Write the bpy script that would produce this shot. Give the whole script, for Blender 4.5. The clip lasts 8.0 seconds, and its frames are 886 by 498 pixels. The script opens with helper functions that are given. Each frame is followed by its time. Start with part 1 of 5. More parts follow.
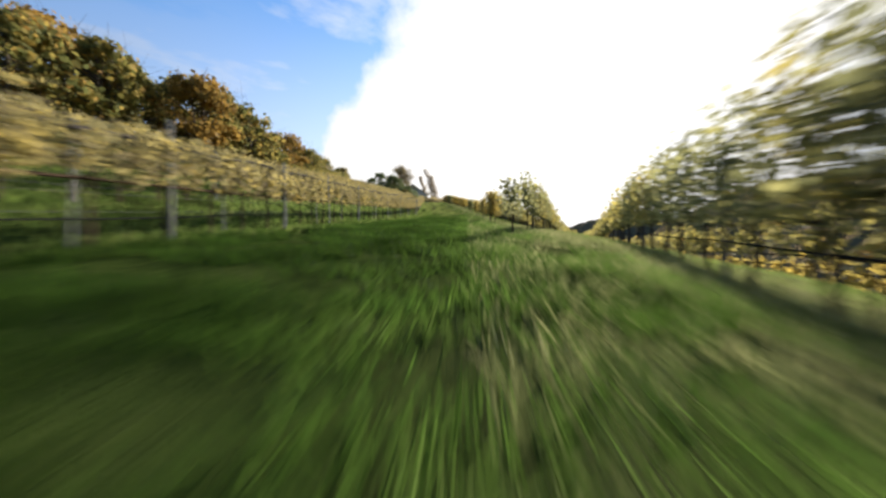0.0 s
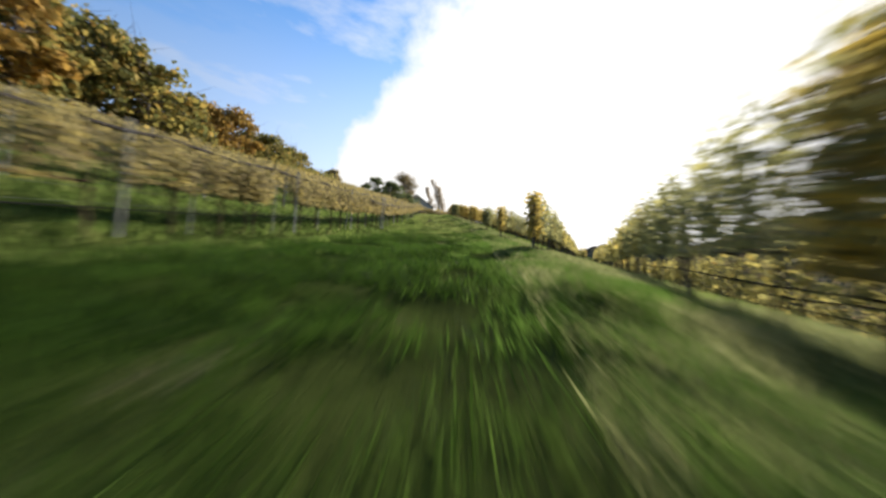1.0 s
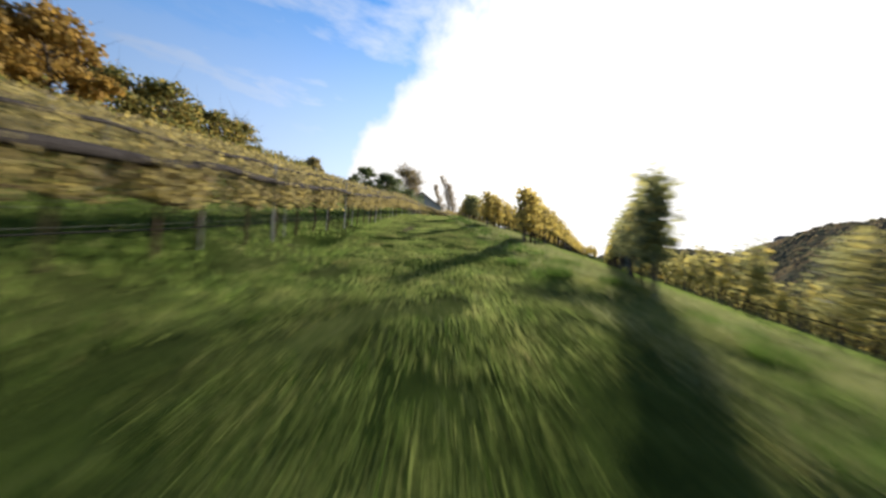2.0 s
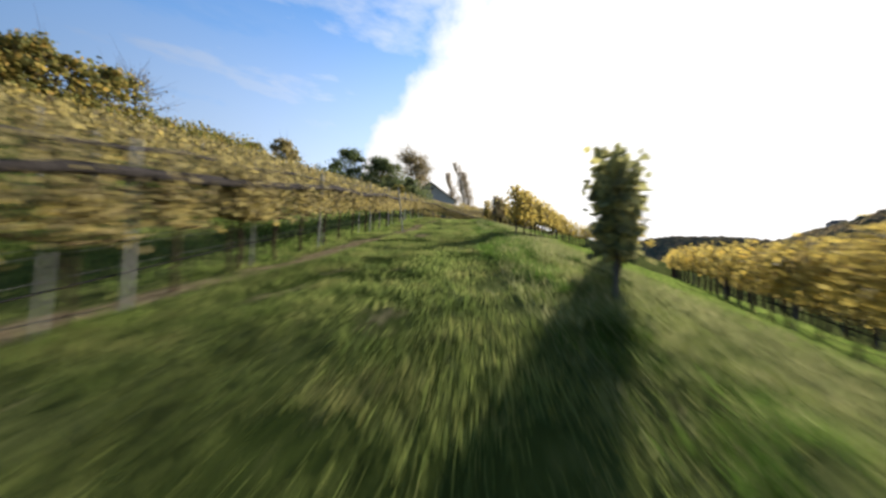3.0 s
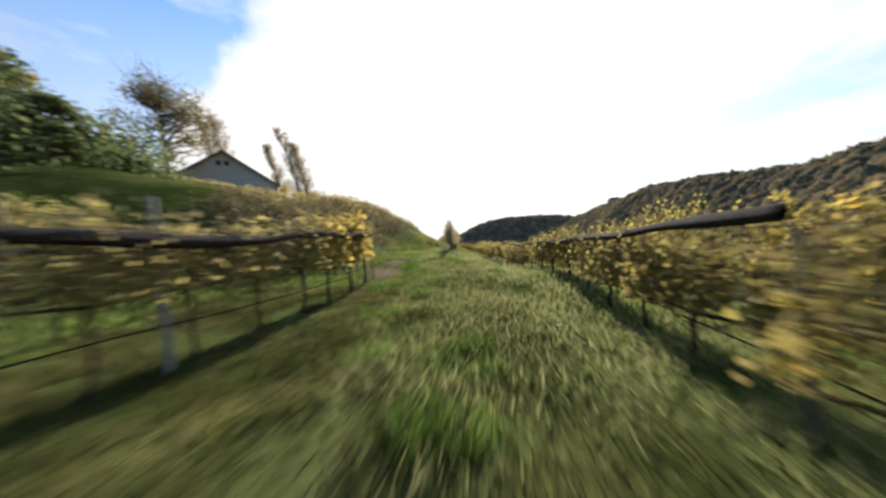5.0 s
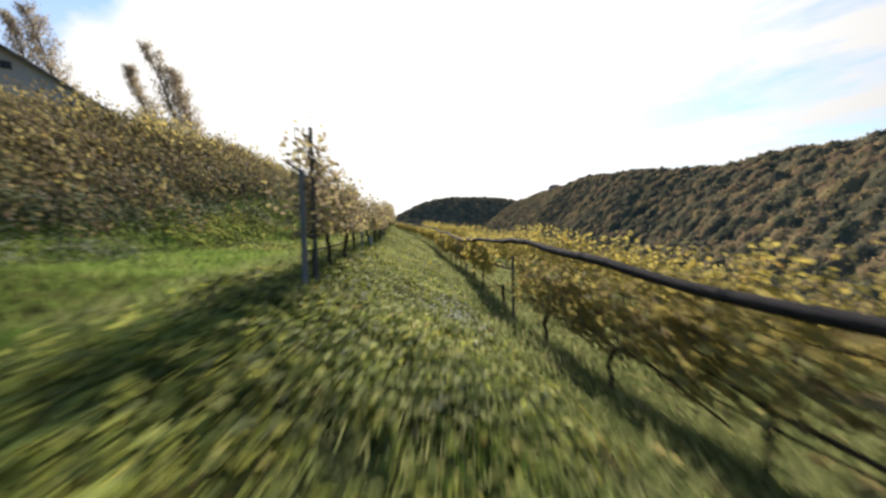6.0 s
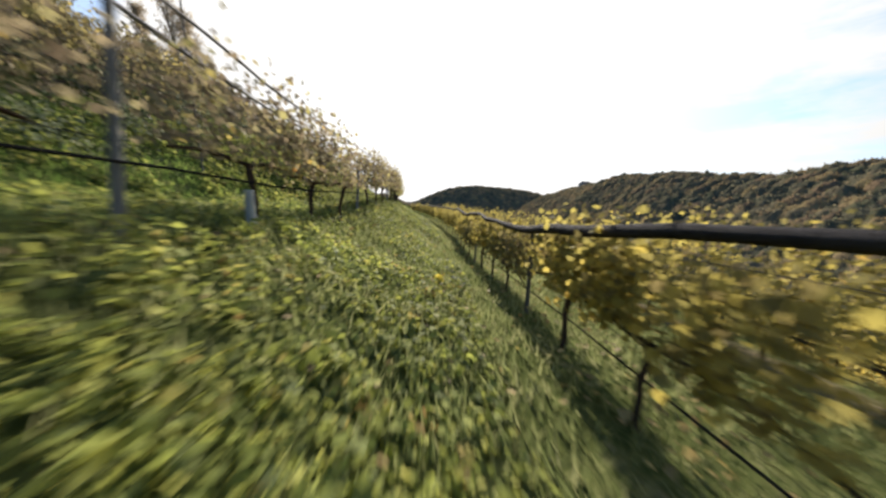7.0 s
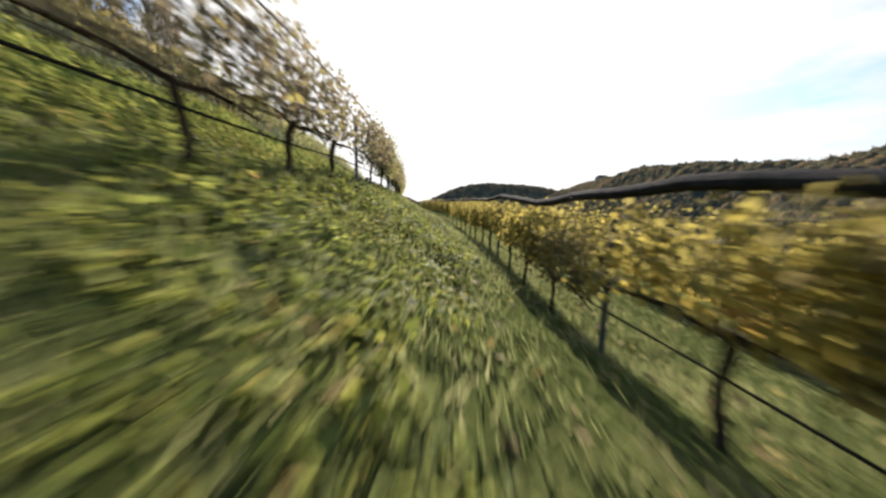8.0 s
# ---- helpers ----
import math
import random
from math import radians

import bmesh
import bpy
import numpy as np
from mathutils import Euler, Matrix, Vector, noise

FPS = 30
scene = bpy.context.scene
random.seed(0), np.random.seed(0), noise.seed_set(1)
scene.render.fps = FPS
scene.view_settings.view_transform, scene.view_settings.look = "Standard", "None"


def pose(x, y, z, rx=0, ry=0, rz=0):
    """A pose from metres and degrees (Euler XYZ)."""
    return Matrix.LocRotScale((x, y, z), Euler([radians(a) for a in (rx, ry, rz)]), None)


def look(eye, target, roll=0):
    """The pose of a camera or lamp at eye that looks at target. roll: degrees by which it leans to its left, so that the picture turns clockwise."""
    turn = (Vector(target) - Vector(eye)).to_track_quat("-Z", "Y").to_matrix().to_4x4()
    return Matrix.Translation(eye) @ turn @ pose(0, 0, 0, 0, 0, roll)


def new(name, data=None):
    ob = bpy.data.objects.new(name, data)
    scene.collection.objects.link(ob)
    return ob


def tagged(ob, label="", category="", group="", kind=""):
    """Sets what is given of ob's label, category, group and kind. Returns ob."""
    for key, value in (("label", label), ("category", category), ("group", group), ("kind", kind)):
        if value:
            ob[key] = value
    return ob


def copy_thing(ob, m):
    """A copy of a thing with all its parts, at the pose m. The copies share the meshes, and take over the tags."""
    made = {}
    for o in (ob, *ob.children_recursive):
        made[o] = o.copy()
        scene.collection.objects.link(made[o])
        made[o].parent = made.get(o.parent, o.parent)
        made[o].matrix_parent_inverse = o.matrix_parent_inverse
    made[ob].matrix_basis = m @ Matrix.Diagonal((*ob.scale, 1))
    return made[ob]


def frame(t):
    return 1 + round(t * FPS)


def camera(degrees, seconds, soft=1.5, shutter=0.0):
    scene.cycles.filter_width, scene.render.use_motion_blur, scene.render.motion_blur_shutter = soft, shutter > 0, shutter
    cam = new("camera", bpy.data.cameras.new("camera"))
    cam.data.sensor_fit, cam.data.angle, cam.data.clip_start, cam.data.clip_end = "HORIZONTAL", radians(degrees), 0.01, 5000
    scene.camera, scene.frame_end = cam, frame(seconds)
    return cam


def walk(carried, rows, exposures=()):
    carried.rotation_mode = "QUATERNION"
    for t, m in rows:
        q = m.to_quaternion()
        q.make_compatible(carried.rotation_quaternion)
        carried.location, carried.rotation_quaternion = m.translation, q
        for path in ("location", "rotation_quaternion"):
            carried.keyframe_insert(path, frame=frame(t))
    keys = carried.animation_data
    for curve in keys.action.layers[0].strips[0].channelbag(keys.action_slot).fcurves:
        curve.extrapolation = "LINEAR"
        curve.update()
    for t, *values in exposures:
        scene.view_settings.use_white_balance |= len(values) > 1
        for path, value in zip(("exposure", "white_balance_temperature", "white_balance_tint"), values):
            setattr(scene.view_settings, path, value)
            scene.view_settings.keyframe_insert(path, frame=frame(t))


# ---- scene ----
cam = camera(107.5, 8.0, soft=2.6, shutter=0.3)
PATH = [
    (0, (1.835, -10.372, -0.448), (1.074, -8.522, -0.442), -0.95),
    (0.3, (0.027, -4.621, 0.358), (-0.746, -2.777, 0.381), -0.27),
    (0.7, (-2.673, 3.429, 1.099), (-3.468, 5.263, 1.165), 1.02),
    (1, (-5.294, 10.138, 2.009), (-6.098, 11.967, 2.110), 2.14),
    (1.2, (-7.132, 14.936, 2.809), (-7.947, 16.759, 2.917), 1.86),
    (1.5, (-9.927, 22.260, 4.006), (-10.771, 24.070, 4.119), 1.08),
    (1.7, (-11.798, 26.785, 4.627), (-12.650, 28.590, 4.751), 2.70),
    (2.8, (-23.391, 49.917, 9.721), (-24.315, 51.690, 9.786), 1.81),
    (3, (-24.877, 53.358, 10.388), (-25.827, 55.118, 10.446), 1.79),
    (3.2, (-26.203, 56.960, 11.069), (-27.184, 58.702, 11.123), 2.34),
    (3.5, (-28.610, 61.700, 12.051), (-29.606, 63.433, 12.106), 3.31),
    (4, (-33.820, 71.688, 14.120), (-34.746, 73.459, 14.190), 3.30),
    (4.1, (-34.776, 73.108, 14.404), (-35.658, 74.903, 14.465), 2.46),
    (4.2, (-35.693, 74.642, 14.754), (-36.516, 76.463, 14.813), 2.16),
    (4.8, (-38.250, 84.400, 15.560), (-38.540, 86.379, 15.560), -2.60),
    (5.1, (-38.000, 89.000, 15.570), (-38.050, 90.999, 15.535), -5.20),
    (5.4, (-37.450, 93.420, 15.520), (-37.380, 95.417, 15.440), -6.50),
    (5.5, (-37.520, 95.050, 15.620), (-37.388, 97.043, 15.524), -6.30),
    (5.6, (-37.747, 96.913, 15.720), (-37.573, 98.902, 15.605), -5.90),
    (5.8, (-37.805, 99.624, 15.724), (-37.582, 101.607, 15.584), -4.20),
    (6, (-37.613, 101.498, 15.855), (-37.386, 103.477, 15.681), -1.20),
    (6.2, (-37.383, 103.439, 15.933), (-37.186, 105.420, 15.736), 0.80),
    (6.5, (-37.273, 105.336, 15.884), (-37.101, 107.313, 15.638), 4.00),
    (6.8, (-37.015, 107.365, 15.469), (-36.887, 109.347, 15.231), 3.30),
    (7, (-36.966, 108.854, 15.339), (-36.853, 110.835, 15.087), 3.80),
    (7.2, (-36.951, 110.331, 15.192), (-36.847, 112.311, 14.931), 3.40),
    (7.5, (-36.883, 112.757, 14.906), (-36.812, 114.741, 14.658), 1.80),
    (7.8, (-37.140, 114.400, 15.010), (-37.060, 116.383, 14.750), 1.80),
    (8, (-37.010, 116.310, 15.030), (-36.975, 118.293, 14.767), 2.30),
]
walk(cam, [(t, look(eye, target, roll)) for t, eye, target, roll in PATH])

# ---- light ----
SUN_BEARING, SUN_HEIGHT = 4.5, 24.0      # degrees, clockwise from +y, and above the horizon
world = bpy.data.worlds.new("world")
scene.world = world
world.use_nodes = True
scene.view_settings.exposure = 0.92


def link(nt, a, b):
    nt.links.new(a, b)


def node(nt, kind, **inputs):
    n = nt.nodes.new(kind)
    for k, v in inputs.items():
        n.inputs[k.replace("_", " ")].default_value = v
    return n


def mth(nt, op, a, b=None, clamp=False):
    n = nt.nodes.new("ShaderNodeMath")
    n.operation, n.use_clamp = op, clamp
    for i, v in enumerate((a, b)):
        if v is None:
            continue
        if isinstance(v, (int, float)):
            n.inputs[i].default_value = v
        else:
            link(nt, v, n.inputs[i])
    return n.outputs[0]


def ramp(nt, fac, stops):
    n = nt.nodes.new("ShaderNodeValToRGB")
    while len(n.color_ramp.elements) < len(stops):
        n.color_ramp.elements.new(0.5)
    for e, (p, c) in zip(n.color_ramp.elements, stops):
        e.position = p
        e.color = (*c, 1) if len(c) == 3 else c
    link(nt, fac, n.inputs[0])
    return n.outputs[0]


def mixc(nt, fac, a, b):
    n = nt.nodes.new("ShaderNodeMix")
    n.data_type = "RGBA"
    for i, v in ((0, fac), (6, a), (7, b)):
        if isinstance(v, (int, float)):
            n.inputs[i].default_value = v
        elif isinstance(v, tuple):
            n.inputs[i].default_value = (*v, 1)
        else:
            link(nt, v, n.inputs[i])
    return n.outputs[2]


nt = world.node_tree
nt.nodes.clear()
out = nt.nodes.new("ShaderNodeOutputWorld")
sky = nt.nodes.new("ShaderNodeTexSky")
sky.sky_type, sky.sun_disc = "NISHITA", False
sky.sun_elevation, sky.sun_rotation = radians(SUN_HEIGHT), radians(SUN_BEARING)
sky.air_density, sky.dust_density, sky.ozone_density = 1.0, 0.1, 3.0
coords = nt.nodes.new("ShaderNodeTexCoord")
sky_noise = node(nt, "ShaderNodeTexNoise", Scale=3.2, Detail=7.0, Roughness=0.56)
link(nt, coords.outputs["Generated"], sky_noise.inputs["Vector"])
wisp_map = nt.nodes.new("ShaderNodeMapping")
wisp_map.inputs["Scale"].default_value = (2.0, 1.0, 5.0)
wisp_map.inputs["Rotation"].default_value = (0.3, 0.2, 0.4)
link(nt, coords.outputs["Generated"], wisp_map.inputs["Vector"])
wisps = node(nt, "ShaderNodeTexNoise", Scale=1.6, Detail=6.0, Roughness=0.6)
link(nt, wisp_map.outputs[0], wisps.inputs["Vector"])
side = nt.nodes.new("ShaderNodeVectorMath")
side.operation = "DOT_PRODUCT"
link(nt, coords.outputs["Generated"], side.inputs[0])
side.inputs[1].default_value = (0.556, 0.668, -0.492)
bank = mth(nt, "ADD", side.outputs["Value"], mth(nt, "MULTIPLY", mth(nt, "SUBTRACT", sky_noise.outputs[0], 0.5), 0.42))
bank = ramp(nt, mth(nt, "ADD", mth(nt, "MULTIPLY", bank, 3.0), 0.5, True), [(0.30, (0, 0, 0)), (0.55, (1, 1, 1))])
split = nt.nodes.new("ShaderNodeSeparateXYZ")
link(nt, coords.outputs["Generated"], split.inputs[0])
low = mth(nt, "SUBTRACT", 1.0, mth(nt, "MULTIPLY", split.outputs["Z"], 1.5), True)
thin = mth(nt, "MULTIPLY", low, mth(nt, "ADD", mth(nt, "MULTIPLY", wisps.outputs[0], 3.0), -0.32, True), True)
streak = mth(nt, "MULTIPLY", mth(nt, "MULTIPLY", mth(nt, "SUBTRACT", wisps.outputs[0], 0.47), 5.0, True), 0.5)
cover = mth(nt, "MAXIMUM", bank, mth(nt, "MAXIMUM", thin, streak))
gaps = ramp(nt, wisps.outputs[0], [(0.36, (0.5, 0.5, 0.5)), (0.52, (1, 1, 1))])
right_side = mth(nt, "MULTIPLY", mth(nt, "SUBTRACT", split.outputs["X"], 0.42, True), 3.0, True)
cover = mth(nt, "MULTIPLY", cover, mth(nt, "ADD", mth(nt, "SUBTRACT", 1.0, right_side, True), mth(nt, "MULTIPLY", right_side, gaps), True), True)
sky_light = nt.nodes.new("ShaderNodeBackground")
sky_light.inputs["Strength"].default_value = 0.08
tone = node(nt, "ShaderNodeHueSaturation", Saturation=1.3, Value=1.7)
link(nt, sky.outputs[0], tone.inputs["Color"])
link(nt, tone.outputs[0], sky_light.inputs["Color"])
cloud_light = nt.nodes.new("ShaderNodeBackground")
cloud_light.inputs["Color"].default_value = (1.0, 0.985, 0.965, 1)
toward = nt.nodes.new("ShaderNodeVectorMath")
toward.operation = "DOT_PRODUCT"
link(nt, coords.outputs["Generated"], toward.inputs[0])
sbr, shr = radians(SUN_BEARING), radians(SUN_HEIGHT)
toward.inputs[1].default_value = (math.sin(sbr) * math.cos(shr), math.cos(sbr) * math.cos(shr), math.sin(shr))
# clouds scatter most light round the sun
link(nt, mth(nt, "ADD", 0.10, mth(nt, "MULTIPLY", mth(nt, "MAXIMUM", toward.outputs["Value"], 0.0), 0.64)), cloud_light.inputs["Strength"])
both = nt.nodes.new("ShaderNodeMixShader")
link(nt, cover, both.inputs[0])
link(nt, sky_light.outputs[0], both.inputs[1])
link(nt, cloud_light.outputs[0], both.inputs[2])
link(nt, both.outputs[0], out.inputs["Surface"])

sun_data = bpy.data.lights.new("sun", "SUN")
sun_data.energy, sun_data.angle, sun_data.color = 5.0, radians(1.2), (1.0, 0.93, 0.82)
sun = new("sun", sun_data)
sb, sh = radians(SUN_BEARING), radians(SUN_HEIGHT)
sun.matrix_world = look((0, 0, 80), (-math.sin(sb) * 100, -math.cos(sb) * 100, 80 - 100 * math.tan(sh)))


# ---- materials ----
def material(name, rough=0.8, metal=0.0):
    m = bpy.data.materials.new(name)
    m.use_nodes = True
    t = m.node_tree
    b = t.nodes["Principled BSDF"]
    b.inputs["Roughness"].default_value = rough
    b.inputs["Metallic"].default_value = metal
    b.inputs["Specular IOR Level"].default_value = 0.3
    return m, t, b


def noise_tex(t, scale, detail=4.0, rough=0.55, stretch=None, turn=0.0):
    g = t.nodes.new("ShaderNodeTexCoord")
    n = node(t, "ShaderNodeTexNoise", Scale=scale, Detail=detail, Roughness=rough)
    if stretch:
        mp = t.nodes.new("ShaderNodeMapping")
        mp.inputs["Scale"].default_value = stretch
        mp.inputs["Rotation"].default_value = (0, 0, turn)
        link(t, g.outputs["Object"], mp.inputs["Vector"])
        link(t, mp.outputs[0], n.inputs["Vector"])
    else:
        link(t, g.outputs["Object"], n.inputs["Vector"])
    return n.outputs[0]


def bump(t, b, height, strength=0.5, dist=0.02):
    n = node(t, "ShaderNodeBump", Strength=strength, Distance=dist)
    link(t, height, n.inputs["Height"])
    link(t, n.outputs[0], b.inputs["Normal"])


def leaf_material(name, stops, glow=0.35, patch_scale=0.9, patchy=0.8, broad=0.0):
    """Leaves: a colour for each leaf, with light that passes through; broad: how much thick and thin patches of a sward differ."""
    m, t, b = material(name, 0.7)
    b.inputs["Specular IOR Level"].default_value = 0.10
    g = t.nodes.new("ShaderNodeNewGeometry")
    o = t.nodes.new("ShaderNodeObjectInfo")
    v = mth(t, "FRACT", mth(t, "ADD", g.outputs["Random Per Island"], mth(t, "MULTIPLY", o.outputs["Random"], 0.13)))
    patch = noise_tex(t, patch_scale, 2.0)
    own = 0.3 if broad >= 1 else 0.7
    f = mth(t, "ADD", mth(t, "MULTIPLY", v, own), mth(t, "SUBTRACT", mth(t, "MULTIPLY", patch, patchy), 0.31 * patchy - 0.5 * (0.7 - own)), True)
    col = ramp(t, f, stops)
    if broad:
        wide = mth(t, "ADD", mth(t, "MULTIPLY", noise_tex(t, 0.42, 3.0), 0.6), mth(t, "MULTIPLY", noise_tex(t, 1.7, 3.0, 0.6), 0.4))
        sward = t.nodes.new("ShaderNodeHueSaturation")
        link(t, mth(t, "ADD", 1.0, mth(t, "MULTIPLY", mth(t, "SUBTRACT", wide, 0.5), 4.0 * broad)), sward.inputs["Value"])
        link(t, col, sward.inputs["Color"])
        col = sward.outputs[0]
    link(t, col, b.inputs["Base Color"])
    tr = t.nodes.new("ShaderNodeBsdfTranslucent")
    link(t, col, tr.inputs["Color"])
    mx = t.nodes.new("ShaderNodeMixShader")
    mx.inputs[0].default_value = glow
    link(t, b.outputs[0], mx.inputs[1])
    link(t, tr.outputs[0], mx.inputs[2])
    link(t, mx.outputs[0], t.nodes["Material Output"].inputs["Surface"])
    return m


def plain_material(name, c1, c2, scale, rough=0.8, metal=0.0, stretch=None, relief=0.4, dist=0.01):
    m, t, b = material(name, rough, metal)
    n1, n2 = noise_tex(t, scale, 5.0, 0.6, stretch), noise_tex(t, scale * 7.3, 3.0, 0.6, stretch)
    f = mth(t, "ADD", mth(t, "MULTIPLY", n1, 0.65), mth(t, "MULTIPLY", n2, 0.35))
    link(t, ramp(t, f, [(0.34, c1), (0.64, c2)]), b.inputs["Base Color"])
    bump(t, b, n2, relief, dist)
    return m


ALLEY_VINE = leaf_material("alley_vine_leaves", [(0.0, (0.11, 0.0792, 0.044)), (0.25, (0.204, 0.16, 0.0726)), (0.5, (0.297, 0.248, 0.088)),
                                                (0.72, (0.385, 0.314, 0.099)), (0.9, (0.517, 0.407, 0.105)), (1.0, (0.462, 0.264, 0.0825))], 0.45)
GOLD_VINE = leaf_material("golden_vine_leaves", [(0.0, (0.148, 0.109, 0.0478)), (0.2, (0.252, 0.204, 0.074)), (0.42, (0.357, 0.3, 0.0914)),
                                                (0.66, (0.461, 0.374, 0.0957)), (0.84, (0.539, 0.413, 0.0957)), (1.0, (0.461, 0.27, 0.074))], 0.6)
GREEN_VINE = leaf_material("green_vine_leaves", [(0.0, (0.11, 0.11, 0.055)), (0.3, (0.24, 0.24, 0.11)), (0.6, (0.37, 0.36, 0.15)), (1.0, (0.54, 0.47, 0.16))], 0.55)
YELLOW_VINE = leaf_material("yellow_vine_leaves", [(0.0, (0.17, 0.115, 0.05)), (0.16, (0.31, 0.23, 0.085)), (0.38, (0.40, 0.325, 0.10)),
                                                  (0.62, (0.55, 0.42, 0.105)), (0.84, (0.68, 0.485, 0.10)), (1.0, (0.56, 0.31, 0.085))], 0.6)
TAWNY_VINE = leaf_material("tawny_vine_leaves", [(0.0, (0.12, 0.10, 0.05)), (0.2, (0.24, 0.21, 0.085)), (0.45, (0.34, 0.31, 0.105)),
                                                (0.68, (0.45, 0.385, 0.115)), (0.88, (0.58, 0.45, 0.115)), (1.0, (0.48, 0.29, 0.09))], 0.6)
OLIVE_VINE = leaf_material("olive_vine_leaves", [(0.0, (0.129, 0.0986, 0.0616)), (0.28, (0.252, 0.207, 0.106)), (0.52, (0.353, 0.302, 0.129)),
                                                (0.78, (0.504, 0.403, 0.14)), (0.92, (0.65, 0.493, 0.134)), (1.0, (0.482, 0.28, 0.112))], 0.52)
DRY_VINE = leaf_material("dry_vine_leaves", [(0.0, (0.146, 0.106, 0.0728)), (0.35, (0.269, 0.207, 0.129)), (0.62, (0.347, 0.286, 0.162)),
                                            (0.8, (0.414, 0.37, 0.14)), (0.92, (0.56, 0.414, 0.123)), (1.0, (0.627, 0.325, 0.101))], 0.52, 1.2, 0.9)
WEED_LEAF = leaf_material("weed_leaves", [(0.0, (0.0438, 0.0555, 0.0224)), (0.22, (0.107, 0.13, 0.0416)), (0.45, (0.226, 0.25, 0.06)),
                                         (0.66, (0.332, 0.352, 0.0799)), (0.87, (0.439, 0.417, 0.104)), (1.0, (0.41, 0.268, 0.104))], 0.5, 0.7, 0.98, 0.8)
YELLOW_WEED = leaf_material("yellow_weed_leaves", [(0.0, (0.42, 0.36, 0.06)), (0.6, (0.66, 0.54, 0.07)), (1.0, (0.72, 0.52, 0.08))], 0.55)
FALLEN_LEAF = leaf_material("fallen_leaves", [(0.0, (0.126, 0.081, 0.036)), (0.4, (0.27, 0.189, 0.081)), (0.7, (0.414, 0.306, 0.117)), (1.0, (0.54, 0.423, 0.108))], 0.3)
PALE_FLOWER = leaf_material("pale_flowers", [(0.0, (0.40, 0.42, 0.36)), (1.0, (0.62, 0.63, 0.56))], 0.35)
LAWN_BLADE = leaf_material("lawn_blades", [(0.0, (0.055, 0.0935, 0.0198)), (0.4, (0.143, 0.22, 0.044)), (0.75, (0.253, 0.319, 0.077)), (1.0, (0.396, 0.385, 0.143))], 0.55)
GRASS_BLADE = leaf_material("grass_blades", [(0.0, (0.0135, 0.0286, 0.00673)), (0.3, (0.0319, 0.0673, 0.011)), (0.6, (0.0716, 0.126, 0.0211)),
                                            (0.85, (0.105, 0.156, 0.0379)), (1.0, (0.194, 0.206, 0.0927))], 0.74, 1.6, 0.95, 1.0)
# a darker green than the grass blades, for the inner side of the track
DEEP_GREEN_BLADE = leaf_material("deep_green_grass_blades", [(0.0, (0.00629, 0.0139, 0.0033)), (0.35, (0.0172, 0.0391, 0.00595)), (0.7, (0.0397, 0.0754, 0.0112)), (1.0, (0.0861, 0.103, 0.0304))], 0.74, 1.6, 0.95, 1.0)
MIXED_BLADE = leaf_material("mixed_grass_blades", [(0.0, (0.0381, 0.057, 0.0155)), (0.3, (0.0952, 0.137, 0.0321)), (0.6, (0.197, 0.232, 0.0654)),
                                                  (0.82, (0.264, 0.252, 0.0907)), (1.0, (0.353, 0.298, 0.131))], 0.6, 1.3, 0.95, 1.0)
STRAW_BLADE = leaf_material("straw_grass_blades", [(0.0, (0.0233, 0.0279, 0.00929)), (0.3, (0.0566, 0.0653, 0.0187)), (0.6, (0.103, 0.107, 0.0333)),
                                                  (0.82, (0.156, 0.126, 0.0566)), (1.0, (0.219, 0.17, 0.0869))], 0.6, 1.3, 0.95, 1.0)
PALE_BLADE = leaf_material("pale_grass_blades", [(0.0, (0.08, 0.10, 0.035)), (0.35, (0.18, 0.205, 0.075)), (0.7, (0.31, 0.315, 0.13)),
                                                (1.0, (0.45, 0.42, 0.21))], 0.5, 1.3, 0.9)
BRAMBLE_LEAF = leaf_material("bramble_leaves", [(0.0, (0.05, 0.065, 0.035)), (0.35, (0.13, 0.15, 0.085)), (0.7, (0.22, 0.24, 0.13)), (1.0, (0.32, 0.31, 0.16))], 0.3)
WOOD_LEAF = leaf_material("woodland_leaves", [(0.0, (0.075, 0.088, 0.036)), (0.32, (0.165, 0.172, 0.055)), (0.62, (0.31, 0.265, 0.072)),
                                             (0.85, (0.46, 0.32, 0.08)), (1.0, (0.39, 0.20, 0.065))], 0.5)
GREEN_LEAF = leaf_material("dark_green_leaves", [(0.0, (0.052, 0.078, 0.036)), (0.5, (0.115, 0.152, 0.060)), (0.85, (0.225, 0.235, 0.088)),
                                                (1.0, (0.36, 0.29, 0.105))], 0.5)
ORANGE_LEAF = leaf_material("orange_leaves", [(0.0, (0.14, 0.10, 0.035)), (0.4, (0.31, 0.205, 0.055)), (0.75, (0.46, 0.28, 0.065)),
                                             (1.0, (0.33, 0.26, 0.075))], 0.42)
BROWN_LEAF = leaf_material("brownish_leaves", [(0.0, (0.11, 0.085, 0.05)), (0.4, (0.21, 0.165, 0.085)), (0.75, (0.31, 0.25, 0.11)), (1.0, (0.42, 0.28, 0.10))], 0.5)
POPLAR_LEAF = leaf_material("poplar_leaves", [(0.0, (0.25, 0.20, 0.15)), (0.5, (0.38, 0.31, 0.22)), (1.0, (0.47, 0.38, 0.22))], 0.55)
HAZED_LEAF, t, b = material("hazed_wood_leaves", 1.0)
b.inputs["Specular IOR Level"].default_value = 0.0
_at = t.nodes.new("ShaderNodeAttribute")
_at.attribute_name = "tint"
_fine = noise_tex(t, 0.5, 5.0, 0.7)
_mix = mth(t, "ADD", mth(t, "MULTIPLY", _at.outputs["Fac"], 0.8), mth(t, "MULTIPLY", _fine, 0.3))
